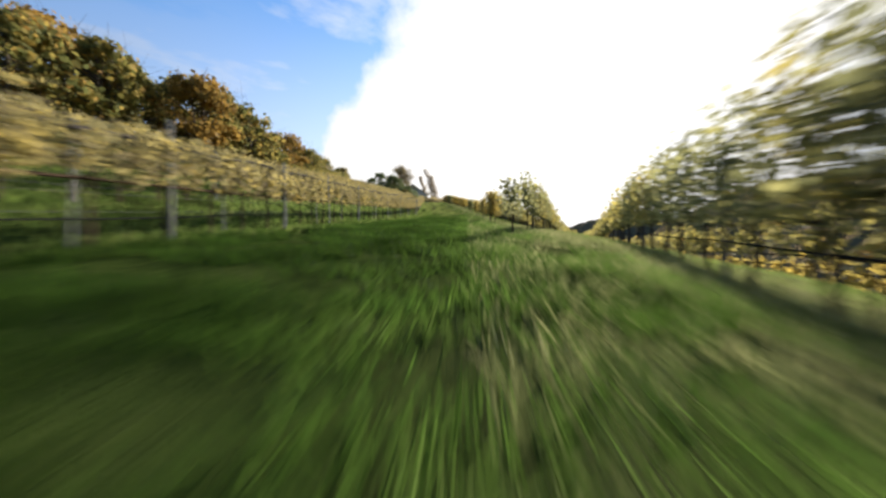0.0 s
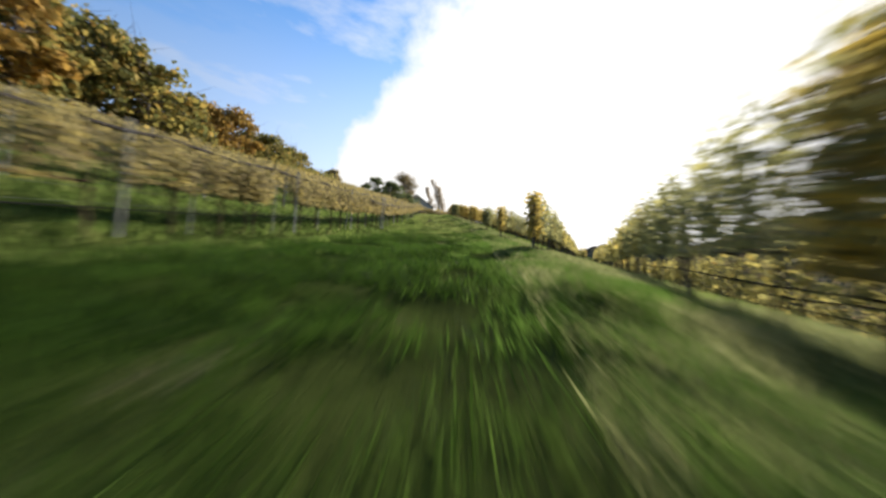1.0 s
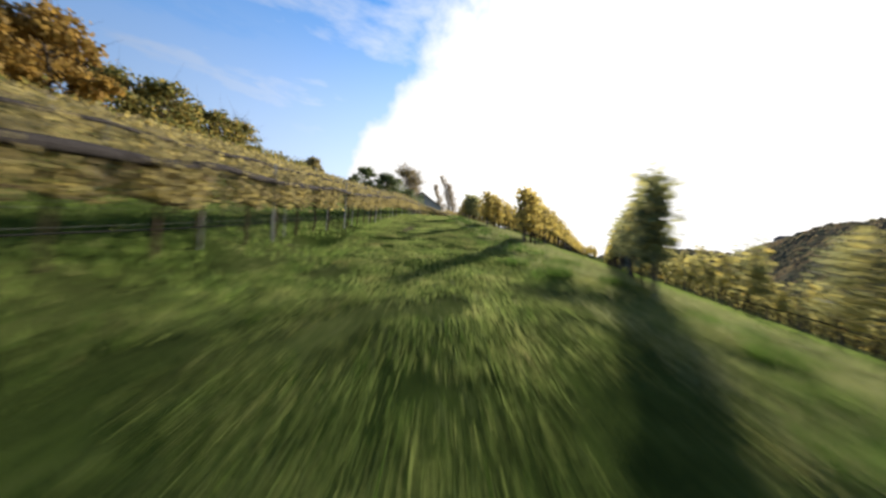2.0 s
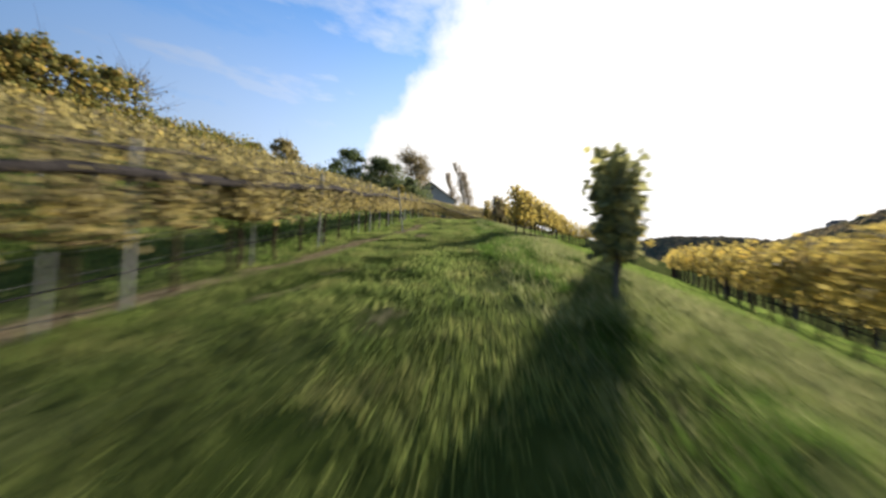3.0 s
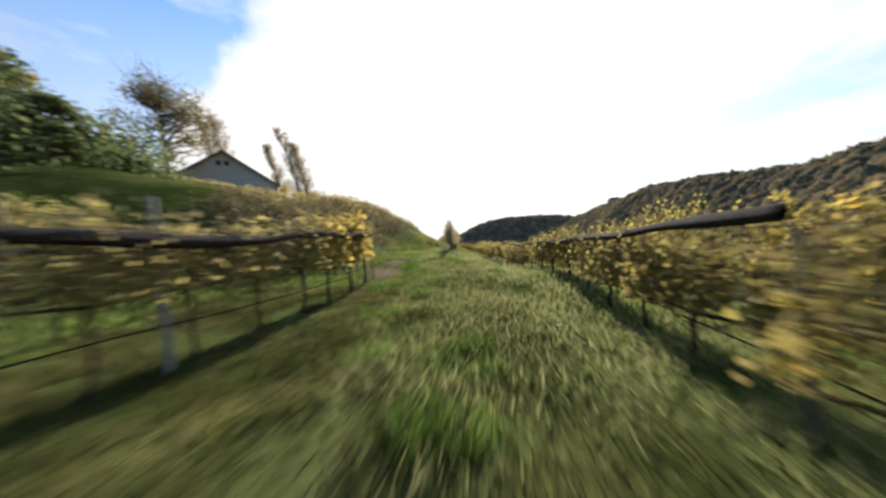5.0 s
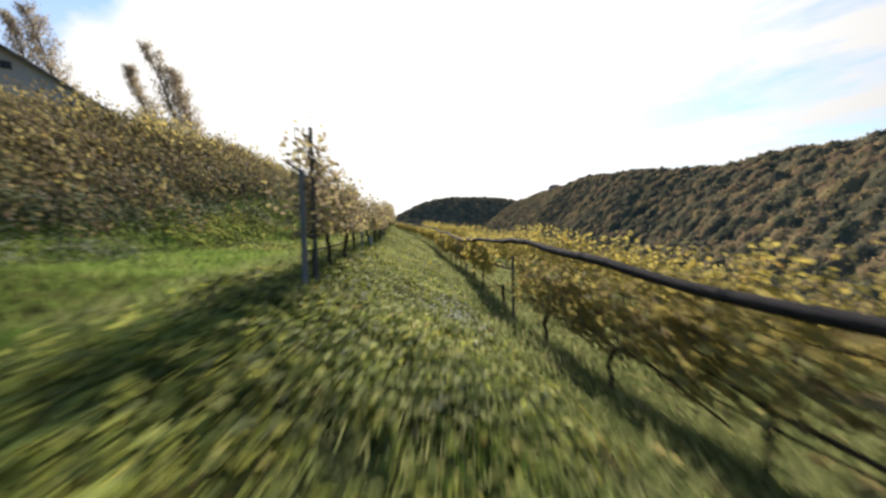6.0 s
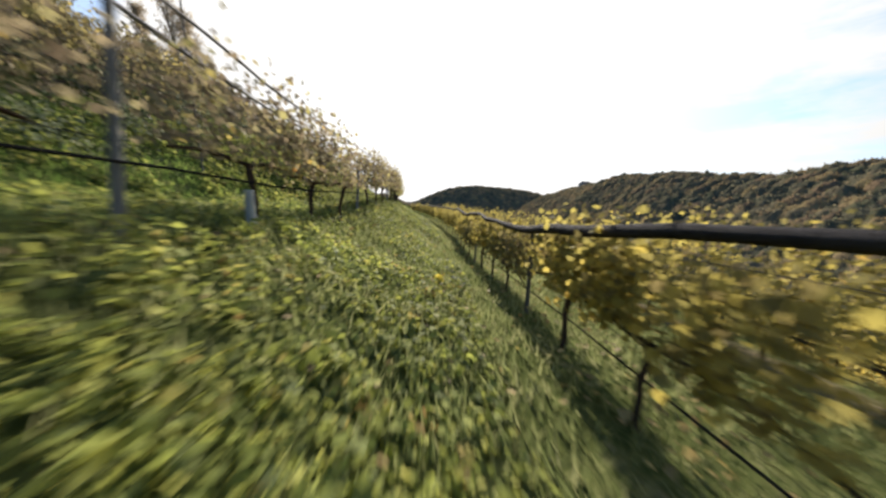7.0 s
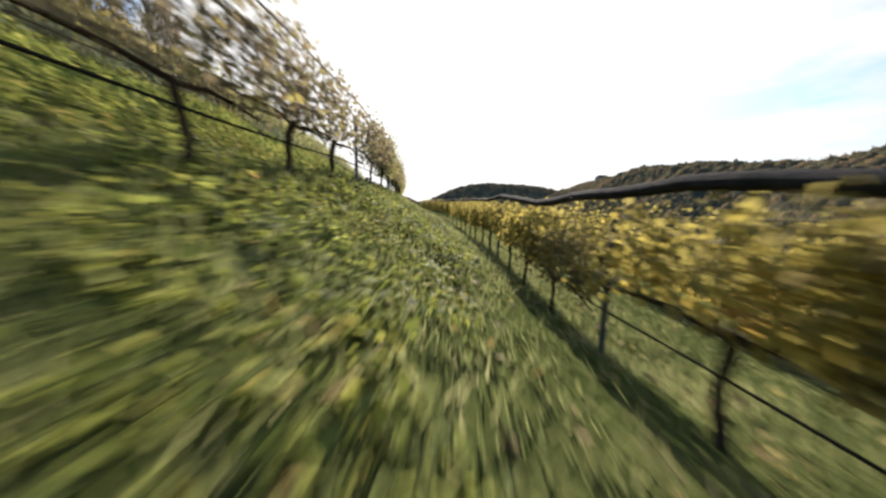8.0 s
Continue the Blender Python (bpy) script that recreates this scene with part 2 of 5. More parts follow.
bump(t, b, _fine, 0.35, 0.9)
# leaf colours lifted and greyed, so that they carry some distance haze
link(t, ramp(t, _mix, [(0.12, (0.100, 0.098, 0.066)), (0.27, (0.150, 0.140, 0.090)), (0.40, (0.205, 0.168, 0.108)), (0.53, (0.140, 0.142, 0.082)),
                       (0.67, (0.250, 0.172, 0.108)), (0.82, (0.32, 0.25, 0.120)), (1.0, (0.22, 0.145, 0.098))]), b.inputs["Base Color"])
_thru = t.nodes.new("ShaderNodeBsdfTranslucent")
link(t, b.inputs["Base Color"].links[0].from_socket, _thru.inputs["Color"])
_both = t.nodes.new("ShaderNodeMixShader")
_both.inputs[0].default_value = 0.45
link(t, b.outputs[0], _both.inputs[1])
link(t, _thru.outputs[0], _both.inputs[2])
link(t, _both.outputs[0], t.nodes["Material Output"].inputs["Surface"])
SCRUB_LEAF = leaf_material("scrub_leaves", [(0.0, (0.06, 0.046, 0.032)), (0.3, (0.13, 0.10, 0.062)), (0.6, (0.21, 0.17, 0.09)),
                                           (0.85, (0.31, 0.26, 0.095)), (1.0, (0.42, 0.27, 0.09))], 0.38)
BARK = plain_material("vine_bark", (0.03, 0.02, 0.014), (0.10, 0.07, 0.05), 9.0, 0.9, stretch=(1, 1, 0.2), relief=0.8, dist=0.01)
TREE_BARK = plain_material("tree_bark", (0.04, 0.032, 0.025), (0.12, 0.10, 0.08), 5.0, 0.9, stretch=(1, 1, 0.2), relief=0.8, dist=0.03)
POST_GREY = plain_material("weathered_post", (0.18, 0.175, 0.16), (0.36, 0.35, 0.33), 6.0, 0.75, stretch=(1, 1, 0.15))
POST_DARK = plain_material("dark_weathered_post", (0.05, 0.045, 0.04), (0.15, 0.135, 0.12), 6.0, 0.8, stretch=(1, 1, 0.15))
POST_MID = plain_material("grey_weathered_post", (0.11, 0.105, 0.10), (0.26, 0.25, 0.235), 6.0, 0.8, stretch=(1, 1, 0.15))
PALE_WIRE = plain_material("bright_galvanised_wire", (0.08, 0.08, 0.078), (0.16, 0.16, 0.155), 8.0, 0.9)
WIRE = plain_material("galvanised_wire", (0.04, 0.038, 0.036), (0.09, 0.088, 0.085), 8.0, 0.8)
HOSE = plain_material("black_hose", (0.012, 0.012, 0.012), (0.03, 0.03, 0.03), 12.0, 0.5)
NET = plain_material("rolled_net", (0.018, 0.016, 0.017), (0.085, 0.074, 0.070), 26.0, 0.95, stretch=(1, 0.3, 1), relief=1.0, dist=0.02)
NET.node_tree.nodes["Principled BSDF"].inputs["Specular IOR Level"].default_value = 0.08
NET_PALE = plain_material("pale_rolled_net", (0.16, 0.15, 0.16), (0.32, 0.30, 0.31), 22.0, 0.75, stretch=(1, 0.3, 1), relief=1.0, dist=0.02)
for _m in (HOSE, WIRE, PALE_WIRE, BARK):
    _m.node_tree.nodes["Principled BSDF"].inputs["Specular IOR Level"].default_value = 0.0
    _m.node_tree.nodes["Principled BSDF"].inputs["Roughness"].default_value = 1.0
PLASTER = plain_material("grey_plaster", (0.50, 0.475, 0.44), (0.60, 0.575, 0.54), 0.7, 0.9, relief=0.2)
ROOF = plain_material("dark_roof_tiles", (0.07, 0.055, 0.05), (0.15, 0.11, 0.09), 3.0, 0.8)
DARK_GLASS, _t, _b = material("window_glass", 0.15)
_b.inputs["Base Color"].default_value = (0.03, 0.035, 0.04, 1)
WOODWORK = plain_material("painted_timber", (0.10, 0.085, 0.07), (0.17, 0.15, 0.12), 4.0, 0.7)
GUARD = plain_material("pale_plant_guard", (0.36, 0.36, 0.33), (0.50, 0.49, 0.45), 5.0, 0.6)

GROUND, t, b = material("hillside_ground", 1.0)
b.inputs["Specular IOR Level"].default_value = 0.0
big, mid = noise_tex(t, 0.22, 4.0), noise_tex(t, 1.3, 5.0, 0.6)
fine, hair = noise_tex(t, 9.0, 4.0, 0.65), noise_tex(t, 40.0, 3.0, 0.7)
grass_c = ramp(t, mth(t, "ADD", mth(t, "MULTIPLY", mid, 0.55), mth(t, "MULTIPLY", fine, 0.45)),
               [(0.36, (0.008, 0.014, 0.005)), (0.46, (0.018, 0.031, 0.008)), (0.54, (0.036, 0.055, 0.012)), (0.64, (0.075, 0.085, 0.028))])
far_c = ramp(t, big, [(0.35, (0.05, 0.08, 0.016)), (0.65, (0.10, 0.11, 0.03))])
grass_c = mixc(t, 0.25, grass_c, far_c)


def mask(t, name):
    a = t.nodes.new("ShaderNodeAttribute")
    a.attribute_name = name
    return a.outputs["Fac"]


soil_f = mth(t, "MULTIPLY", mth(t, "SUBTRACT", mth(t, "ADD", mask(t, "soil"), mth(t, "MULTIPLY", mth(t, "ADD", mth(t, "MULTIPLY", mid, 0.5), mth(t, "MULTIPLY", fine, 0.5)), 1.2)), 1.02), 3.0, True)
soil_c = ramp(t, mth(t, "ADD", mth(t, "MULTIPLY", fine, 0.6), mth(t, "MULTIPLY", hair, 0.4)),
              [(0.35, (0.09, 0.068, 0.04)), (0.5, (0.21, 0.163, 0.095)), (0.68, (0.34, 0.285, 0.17))])
dry_f = mth(t, "MULTIPLY", mask(t, "dry"), mth(t, "ADD", mid, 0.15), True)
dry_c = ramp(t, fine, [(0.35, (0.08, 0.10, 0.03)), (0.6, (0.20, 0.21, 0.075)), (0.75, (0.30, 0.27, 0.12))])
wood_c = ramp(t, mid, [(0.35, (0.035, 0.035, 0.015)), (0.65, (0.10, 0.08, 0.03))])
col = mixc(t, dry_f, grass_c, dry_c)
col = mixc(t, soil_f, col, soil_c)
col = mixc(t, mask(t, "woods"), col, wood_c)
link(t, col, b.inputs["Base Color"])
bump(t, b, mth(t, "ADD", mth(t, "MULTIPLY", fine, 0.6), mth(t, "MULTIPLY", hair, 0.4)), 1.0, 0.14)


# ---- land ----
E_Y = [-400, -60, -11, 0, 11.2, 22.1, 32.2, 39.8, 49.0, 58.2, 67.4, 78.1, 83.8, 91, 97, 101, 105, 108, 112, 117, 120, 124, 140, 165, 300, 900]
E_X = [120, 19, 3.6, 0, -3.64, -7.1, -10.8, -14.1, -19.5, -24.9, -28.95, -33.7, -37.0, -38.0, -38.4, -38.6, -38.7, -38.8, -38.85, -38.7, -38.7, -38.68, -39.9, -42.8, -58, -90]
E_Z = [-20, -6, -1.3, 0, 1.26, 2.58, 4.04, 5.42, 7.65, 9.85, 11.46, 13.38, 14.33, 14.3, 14.45, 14.85, 15.2, 15.05, 15.02, 15.03, 15.28, 15.45, 15.6, 15.7, 16, 16]
_yy = np.arange(-400, 901, 0.5)
_w = np.exp(-0.5 * (np.arange(-12, 13) / 4.0) ** 2)
_w /= _w.sum()
_ex = np.convolve(np.pad(np.interp(_yy, E_Y, E_X), 12, "edge"), _w, "valid")
_ez = np.convolve(np.pad(np.interp(_yy, E_Y, E_Z), 12, "edge"), _w, "valid")


def edge_x(y):
    return np.interp(y, _yy, _ex)


def smooth(a, b, v):
    v = np.clip((v - a) / (b - a), 0, 1)
    return v * v * (3 - 2 * v)


_rng = np.random.default_rng(7)
_lat = _rng.random((64, 64))


def wobble(x, y, size):
    """Smooth noise from 0 to 1 over the plan."""
    u, v = np.asarray(x) / size, np.asarray(y) / size
    i, j = np.floor(u).astype(int), np.floor(v).astype(int)
    f, g = u - i, v - j
    f, g = f * f * (3 - 2 * f), g * g * (3 - 2 * g)
    p = lambda a, b: _lat[(i + a) % 64, (j + b) % 64]
    return (p(0, 0) * (1 - f) + p(1, 0) * f) * (1 - g) + (p(0, 1) * (1 - f) + p(1, 1) * f) * g


def height(x, y, relief=True):
    """The height of the ground."""
    x, y = np.asarray(x, float), np.asarray(y, float)
    u = x - edge_x(y)
    base = np.interp(y, _yy, _ez)
    v = np.maximum(-u, 0)
    track = np.interp(y, [80, 90, 99, 106], [0.08, 0.0, -0.02, 0.05]) * np.minimum(v, 8) + 0.33 * np.maximum(v - 8, 0)
    flat = np.interp(y, [108, 113, 119], [4.3, 3.0, 0.9])
    terrace = 0.05 * np.minimum(v, flat) + 0.52 * np.clip(v - flat, 0, 9) + 0.28 * np.maximum(v - flat - 9, 0)
    up = track + (terrace - track) * smooth(92, 108, y)
    up = 26 * np.tanh(up / 26)
    fall = np.interp(y, [-15, 6, 20, 40, 80, 90, 97, 101, 105, 108, 112, 117, 120, 124, 150], [0.18, 0.15, 0.22, 0.29, 0.29, 0.10, 0.01, 0.18, 0.35, 0.40, 0.33, 0.385, 0.50, 0.52, 0.45])
    dip = 0.16 * np.sin(np.pi * np.clip(u / 3.6, 0, 1)) * smooth(100, 106, y)
    down = base - fall * np.clip(u, 0, 4) - np.interp(y, [10, 25, 88, 97], [0.28, 0.34, 0.34, 0.08]) * np.clip(u - 4, 0, 4) - 0.34 * np.maximum(u - 8, 0) - dip
    ridge = np.interp(y, [-500, 240, 255, 315, 360, 400, 480, 500, 520, 570, 620, 700, 760, 820], [52, 51, 49.5, 48.5, 52, 57, 62, 62, 58, 56.5, 56, 50, 25, -20])
    far = -20 + (ridge + 20) * smooth(70, 195, x + 10 * (wobble(x, y, 60) - 0.5)) + 3 * (wobble(x, y, 40) - 0.5) * smooth(100, 200, x)
    far = np.maximum(far, -20 + 88 * np.exp(-np.abs((x - 130) / 215) ** 3 - ((y - 880) / 150) ** 2) * (0.95 + 0.10 * wobble(x, 0 * x, 70)))
    right = 4 * np.logaddexp(down / 4, far / 4)
    z = np.where(u > 0, right, base + up)
    if relief:
        near = np.exp(-np.maximum(np.abs(u) - 12, 0) / 15)
        z = z + near * (0.10 * (wobble(x, y, 1.7) - 0.5) + 0.05 * (wobble(x + 9, y, 0.6) - 0.5))
        # tussocks along the outer edge of the track
        z = z + 0.16 * np.exp(-((u + 0.9) / 0.5) ** 2) * np.maximum(wobble(x, y + 3, 1.3) - 0.55, 0) * 2.2 * (y < 100)
    return z


def mesh_from(name, verts, faces, mat=None, smooth_faces=False):
    """A mesh from arrays of verts and of faces that all have as many corners."""
    me = bpy.data.meshes.new(name)
    verts, faces = np.asarray(verts, np.float32), np.asarray(faces, np.int32)
    n, k = faces.shape
    me.vertices.add(len(verts))
    me.vertices.foreach_set("co", verts.ravel())
    me.loops.add(n * k)
    me.loops.foreach_set("vertex_index", faces.ravel())
    me.polygons.add(n)
    me.polygons.foreach_set("loop_start", np.arange(0, n * k, k, dtype=np.int32))
    if smooth_faces:
        me.polygons.foreach_set("use_smooth", np.ones(n, bool))
    me.update(calc_edges=True)
    if mat:
        me.materials.append(mat)
    return me


xs = np.concatenate([[-3000, -1800, -1000, -600, -350, -220, -160, -130, -110, -98, -90, -84], np.arange(-80, -52, 1.4), np.arange(-52, 24, 0.45), np.arange(24, 260, 6.0), [280, 330, 420, 600, 1000, 1800, 3000]])
ys = np.concatenate([[-3000, -1800, -900, -400, -200, -120, -80, -60, -48, -38, -32], np.arange(-28, 150, 0.6), np.arange(150, 260, 3.0), np.arange(260, 1100, 12.0), [1150, 1300, 1700, 2300, 3000]])
gx, gy = np.meshgrid(xs, ys)
gz = height(gx, gy)
nx, ny = len(xs), len(ys)
idx = np.arange(nx * ny).reshape(ny, nx)
quads = np.stack([idx[:-1, :-1], idx[:-1, 1:], idx[1:, 1:], idx[1:, :-1]], -1).reshape(-1, 4)
ground_me = mesh_from("ground", np.stack([gx, gy, gz], -1).reshape(-1, 3), quads, GROUND, True)
gu = (gx - edge_x(gy)).ravel()
gyr = gy.ravel()
L_Y, L_X = [-400, -40, 0, 29, 48.8, 67.1, 73.5, 79.7, 85.5, 91, 98.1, 140, 900], [115, 12, -8.2, -18.4, -27.3, -35.7, -39.2, -41.9, -42.4, -41.9, -41.1, -44, -90]
_lx = np.convolve(np.pad(np.interp(_yy, L_Y, L_X), 12, "edge"), _w, "valid")


def bare_earth(x, y):
    """How much bare earth shows: along the foot of the row above the track, and in worn wheel marks."""
    d = x - np.interp(y, _yy, _lx)
    mid_way = smooth(42, 54, y) * (1 - smooth(82, 88, y))
    lower = 1 - smooth(38, 46, y)
    s = (0.5 - 0.3 * mid_way) * np.exp(-((d - 0.6 + 0.45 * mid_way + 0.2 * smooth(84, 90, y)) / (0.42 + 0.3 * smooth(84, 90, y))) ** 2) * smooth(0.25, 0.6, wobble(x + 17, y, 2.2))
    s = s + (0.75 - 0.5 * lower) * np.exp(-((d - 3.0) / 0.5) ** 2) * smooth(0.45, 0.7, wobble(x, y, 3.4)) + 0.25 * np.exp(-((d - 5.2) / 0.4) ** 2) * smooth(0.45, 0.7, wobble(x + 40, y, 5.0))
    worn = np.interp(y, [51, 52.7, 55, 57.6, 59, 61, 62.5, 66, 67.5, 69, 71.7, 74, 76], [-0.95, -0.9, -0.25, 0.55, 0.85, 0.95, 1.2, 1.5, 1.75, 1.7, 2.15, 2.3, 2.7])
    here = smooth(49, 52, y) * (1 - smooth(74.5, 77, y))
    s = s + (1.15 - 0.4 * smooth(69, 72, y)) * here * np.exp(-((d - worn) / 0.34) ** 2) * (0.62 + 0.38 * smooth(0.2, 0.5, wobble(x + 7, y, 1.6)))
    s = s + 0.7 * here * np.exp(-((d - worn - 1.45) / 0.3) ** 2) * smooth(0.3, 0.6, wobble(x + 21, y, 1.9))
    foot = np.interp(y, [72, 74.7, 75.7, 77.7, 80.5, 84], [-0.5, -0.4, -0.1, 0.2, 0.35, 0.5])
    s = s + 1.15 * smooth(72, 73.5, y) * (1 - smooth(79, 84, y)) * np.exp(-((d - foot) / 0.36) ** 2) * (0.5 + 0.5 * smooth(0.2, 0.5, wobble(x + 3, y, 1.8)))
    s = s + 0.6 * np.exp(-((x + 41.2) / 1.7) ** 2 - ((y - 100.3) / 2.2) ** 2) * smooth(0.1, 0.45, wobble(x + 5, y, 1.5))
    s = s + 0.8 * np.exp(-((x + 31.9) / 0.7) ** 2) * (y > 90) * smooth(0.15, 0.5, wobble(x + 2, y, 1.1))
    for py, pd, ly, ld in ((56.3, 3.5, 0.7, 0.6), (58.1, 3.3, 0.7, 0.6), (53.5, 2.8, 1.2, 0.25), (64.7, 2.4, 1.5, 0.2), (75.6, 2.7, 1.1, 0.45), (73.4, 3.75, 0.7, 0.35), (-4.0, 5.2, 1.2, 0.4), (10.6, 5.2, 1.3, 0.4), (23.4, 5.2, 1.3, 0.45), (22.9, 3.9, 1.0, 0.35), (21.8, 5.3, 0.75, 0.6), (21.6, 5.2, 0.9, 0.5)):
        s = s + (0.72 if py > 30 else 0.4) * np.exp(-((y - py) / ly) ** 2 - ((d - pd) / ld) ** 2) * (0.5 + 0.5 * smooth(0.15, 0.5, wobble(x + 11, y, 0.9)))
    return s * ((y < 104.5) | (x > -36)) + 0.5 * np.exp(-((x + 0.3 - np.interp(y, [91, 97, 103, 130, 145, 160], [-35.6, -35.2, -35.25, -35.35, -37.0, -39.2])) / 0.5) ** 2) * (y > 92)


strip = bare_earth(gx, gy).ravel()
woods = np.maximum(smooth(-39, -44, gu), smooth(95, 120, gx.ravel() + 0 * gu))
dry = 0.55 * smooth(-2.4, -0.6, gu) + 0.1 * smooth(0.0, 1.6, gu) + 0.2 * (gyr > 99) + 0.75 * smooth(20, 50, gyr) * smooth(0.35, 0.65, wobble(gx.ravel(), gyr, 2.6)) * (gu < 1)
for nm, val in (("soil", strip), ("woods", woods), ("dry", np.clip(dry, 0, 1))):
    a = ground_me.attributes.new(nm, "FLOAT", "POINT")
    a.data.foreach_set("value", np.asarray(val, np.float32))
tagged(new("ground", ground_me), "grassy hillside with a mown green track and bare earth strips", "ground", kind="structure")


# ---- makers of things ----
def part(name, me, parent, label=""):
    ob = new(name, me)
    ob.parent = parent
    if label:
        ob["label"] = label
    return ob


def tube_arrays(points, radii, sides=6):
    """A tube along points, with a radius at each one, as verts and quads."""
    p = np.asarray(points, float)
    r = np.broadcast_to(np.asarray(radii, float), (len(p),))
    d = np.gradient(p, axis=0)
    d /= np.linalg.norm(d, axis=1)[:, None] + 1e-9
    ref = np.where(np.abs(d[:, 2:3]) > 0.8, [[1.0, 0, 0]], [[0, 0, 1.0]])
    a = np.cross(d, ref)
    a /= np.linalg.norm(a, axis=1)[:, None]
    b2 = np.cross(d, a)
    ang = np.linspace(0, 2 * np.pi, sides, endpoint=False)
    v = p[:, None] + r[:, None, None] * (np.cos(ang)[None, :, None] * a[:, None] + np.sin(ang)[None, :, None] * b2[:, None])
    n = len(p)
    i = np.arange(n * sides).reshape(n, sides)
    j = np.roll(i, -1, axis=1)
    f = np.stack([i[:-1], j[:-1], j[1:], i[1:]], -1).reshape(-1, 4)
    # closed ends
    caps = [[i[0, k], i[0, (k + 1) % sides], i[0, (k + 2) % sides], i[0, (k + 3) % sides]] for k in range(0, sides - 2, 2)] if sides == 4 else []
    return v.reshape(-1, 3), np.concatenate([f, np.array(caps, int).reshape(-1, 4)]) if caps else f


def join(pieces):
    vs, fs, k = [], [], 0
    for v, f in pieces:
        vs.append(v)
        fs.append(f + k)
        k += len(v)
    return np.concatenate(vs), np.concatenate(fs)


LEAF5 = np.array([[0, 0, -0.06], [0.55, 0.22, 0.10], [0.40, 0.86, 0.04], [0, 1.08, -0.12], [-0.40, 0.86, 0.04], [-0.55, 0.22, 0.10]])
LEAF5_F = np.array([[0, 1, 2, 3], [0, 3, 4, 5]])
LEAF1 = np.array([[0, 0, 0], [0.42, 0.5, 0.10], [0, 1.0, -0.08], [-0.42, 0.5, 0.10]])
LEAF1_F = np.array([[0, 1, 2, 3]])


def leaf_arrays(rng, centres, size, shape=1, droop=0.0, facing=None):
    """Leaves of about that size round centres, each turned its own way, or roughly facing the given way."""
    tv, tf = (LEAF5, LEAF5_F) if shape == 5 else (LEAF1, LEAF1_F)
    n = len(centres)
    s = np.asarray(size) * rng.uniform(0.65, 1.3, n)
    q = rng.normal(size=(n, 4))
    q[:, 0] += droop
    q /= np.linalg.norm(q, axis=1)[:, None]
    w, x, y, z = q.T
    m = np.stack([1 - 2 * (y * y + z * z), 2 * (x * y - w * z), 2 * (x * z + w * y), 2 * (x * y + w * z), 1 - 2 * (x * x + z * z), 2 * (y * z - w * x),
                  2 * (x * z - w * y), 2 * (y * z + w * x), 1 - 2 * (x * x + y * y)], -1).reshape(n, 3, 3)
    if facing is not None:
        zf = facing + rng.normal(0, 0.36, (n, 3))
        zf /= np.linalg.norm(zf, axis=1)[:, None] + 1e-9
        xf = np.cross(rng.normal(size=(n, 3)), zf)
        xf /= np.linalg.norm(xf, axis=1)[:, None] + 1e-9
        m = np.stack([xf, np.cross(zf, xf), zf], -1)
    v = np.einsum("nij,kj->nki", m, tv - [0, 0.5, 0]) * s[:, None, None] + centres[:, None]
    f = tf[None] + (np.arange(n) * len(tv))[:, None, None]
    return v.reshape(-1, 3), f.reshape(-1, tf.shape[1])


def vine_leaf_centres(rng, n, half=0.66, low=0.68, top=1.95, thick=0.17, even=False):
    """Points of a trained vine's foliage: shoots that rise from the cordon, thinner at the top."""
    shoots = max(6, n // 26)
    sy, sx = rng.uniform(-half, half, shoots), rng.normal(0, thick * 0.6, shoots)
    ln = rng.uniform(0.9, 1.04, shoots) if even else rng.uniform(0.6, 1.08, shoots)
    k = rng.integers(0, shoots, n)
    h = rng.beta(1.15, 1.25, n)
    c = np.stack([sx[k] + rng.normal(0, thick * (0.75 - (0.1 if even else 0.3) * h), n), sy[k] + rng.normal(0, 0.10, n), low + (top - low) * h * ln[k] + rng.normal(0, 0.03, n)], -1)
    return c


def vine_meshes(seed, leaves, mat, low=0.68, top=1.95, size=0.105, thick=0.17, even=False, shape=5, half=0.66):
    rng = np.random.default_rng(seed)
    hgt = low + 0.02
    zz = np.linspace(-0.06, hgt, 6)
    px = np.cumsum(rng.normal(0, 0.018, 6))
    py = np.cumsum(rng.normal(0, 0.022, 6))
    trunk = [tube_arrays(np.stack([px - px[0], py - py[0], zz], -1), np.array([0.042, 0.033, 0.029, 0.030, 0.036, 0.030]) * rng.uniform(0.85, 1.2), 6)]
    for sgn in (-1, 1):
        ys_ = np.linspace(0, half - 0.04, 4)
        trunk.append(tube_arrays(np.stack([px[-1] - px[0] + rng.normal(0, 0.012, 4), py[-1] - py[0] + sgn * ys_, hgt - 0.03 + 0.05 * np.sin(ys_ * 3) + rng.normal(0, 0.008, 4)], -1),
                                 np.linspace(0.024, 0.013, 4), 4))
    tv, tf = join(trunk)
    lv, lf = leaf_arrays(rng, vine_leaf_centres(rng, leaves, half, low, top, thick, even), size, shape)
    return (mesh_from("trunk", tv, tf, BARK, True), mesh_from("foliage", lv, lf, mat))


def vine(meshes, label, group):
    e = new("grapevine")
    part("trunk", meshes[0], e, "dark gnarled trunk and arms")
    part("foliage", meshes[1], e)
    return tagged(e, label, "grapevine", group)


def along(path_x, y0, y1, step, relief=True):
    """Places along a row: x, y, height and turn, at even steps."""
    yy = np.arange(y0, y1, 0.25)
    xx = path_x(yy)
    s = np.concatenate([[0], np.cumsum(np.hypot(np.diff(xx), np.diff(yy)))])
    at = np.arange(0, s[-1], step)
    y = np.interp(at, s, yy)
    x = path_x(y)
    turn = -np.degrees(np.arctan2(path_x(y + 0.3) - path_x(y - 0.3), 0.6))
    return x, y, height(x, y, relief), turn


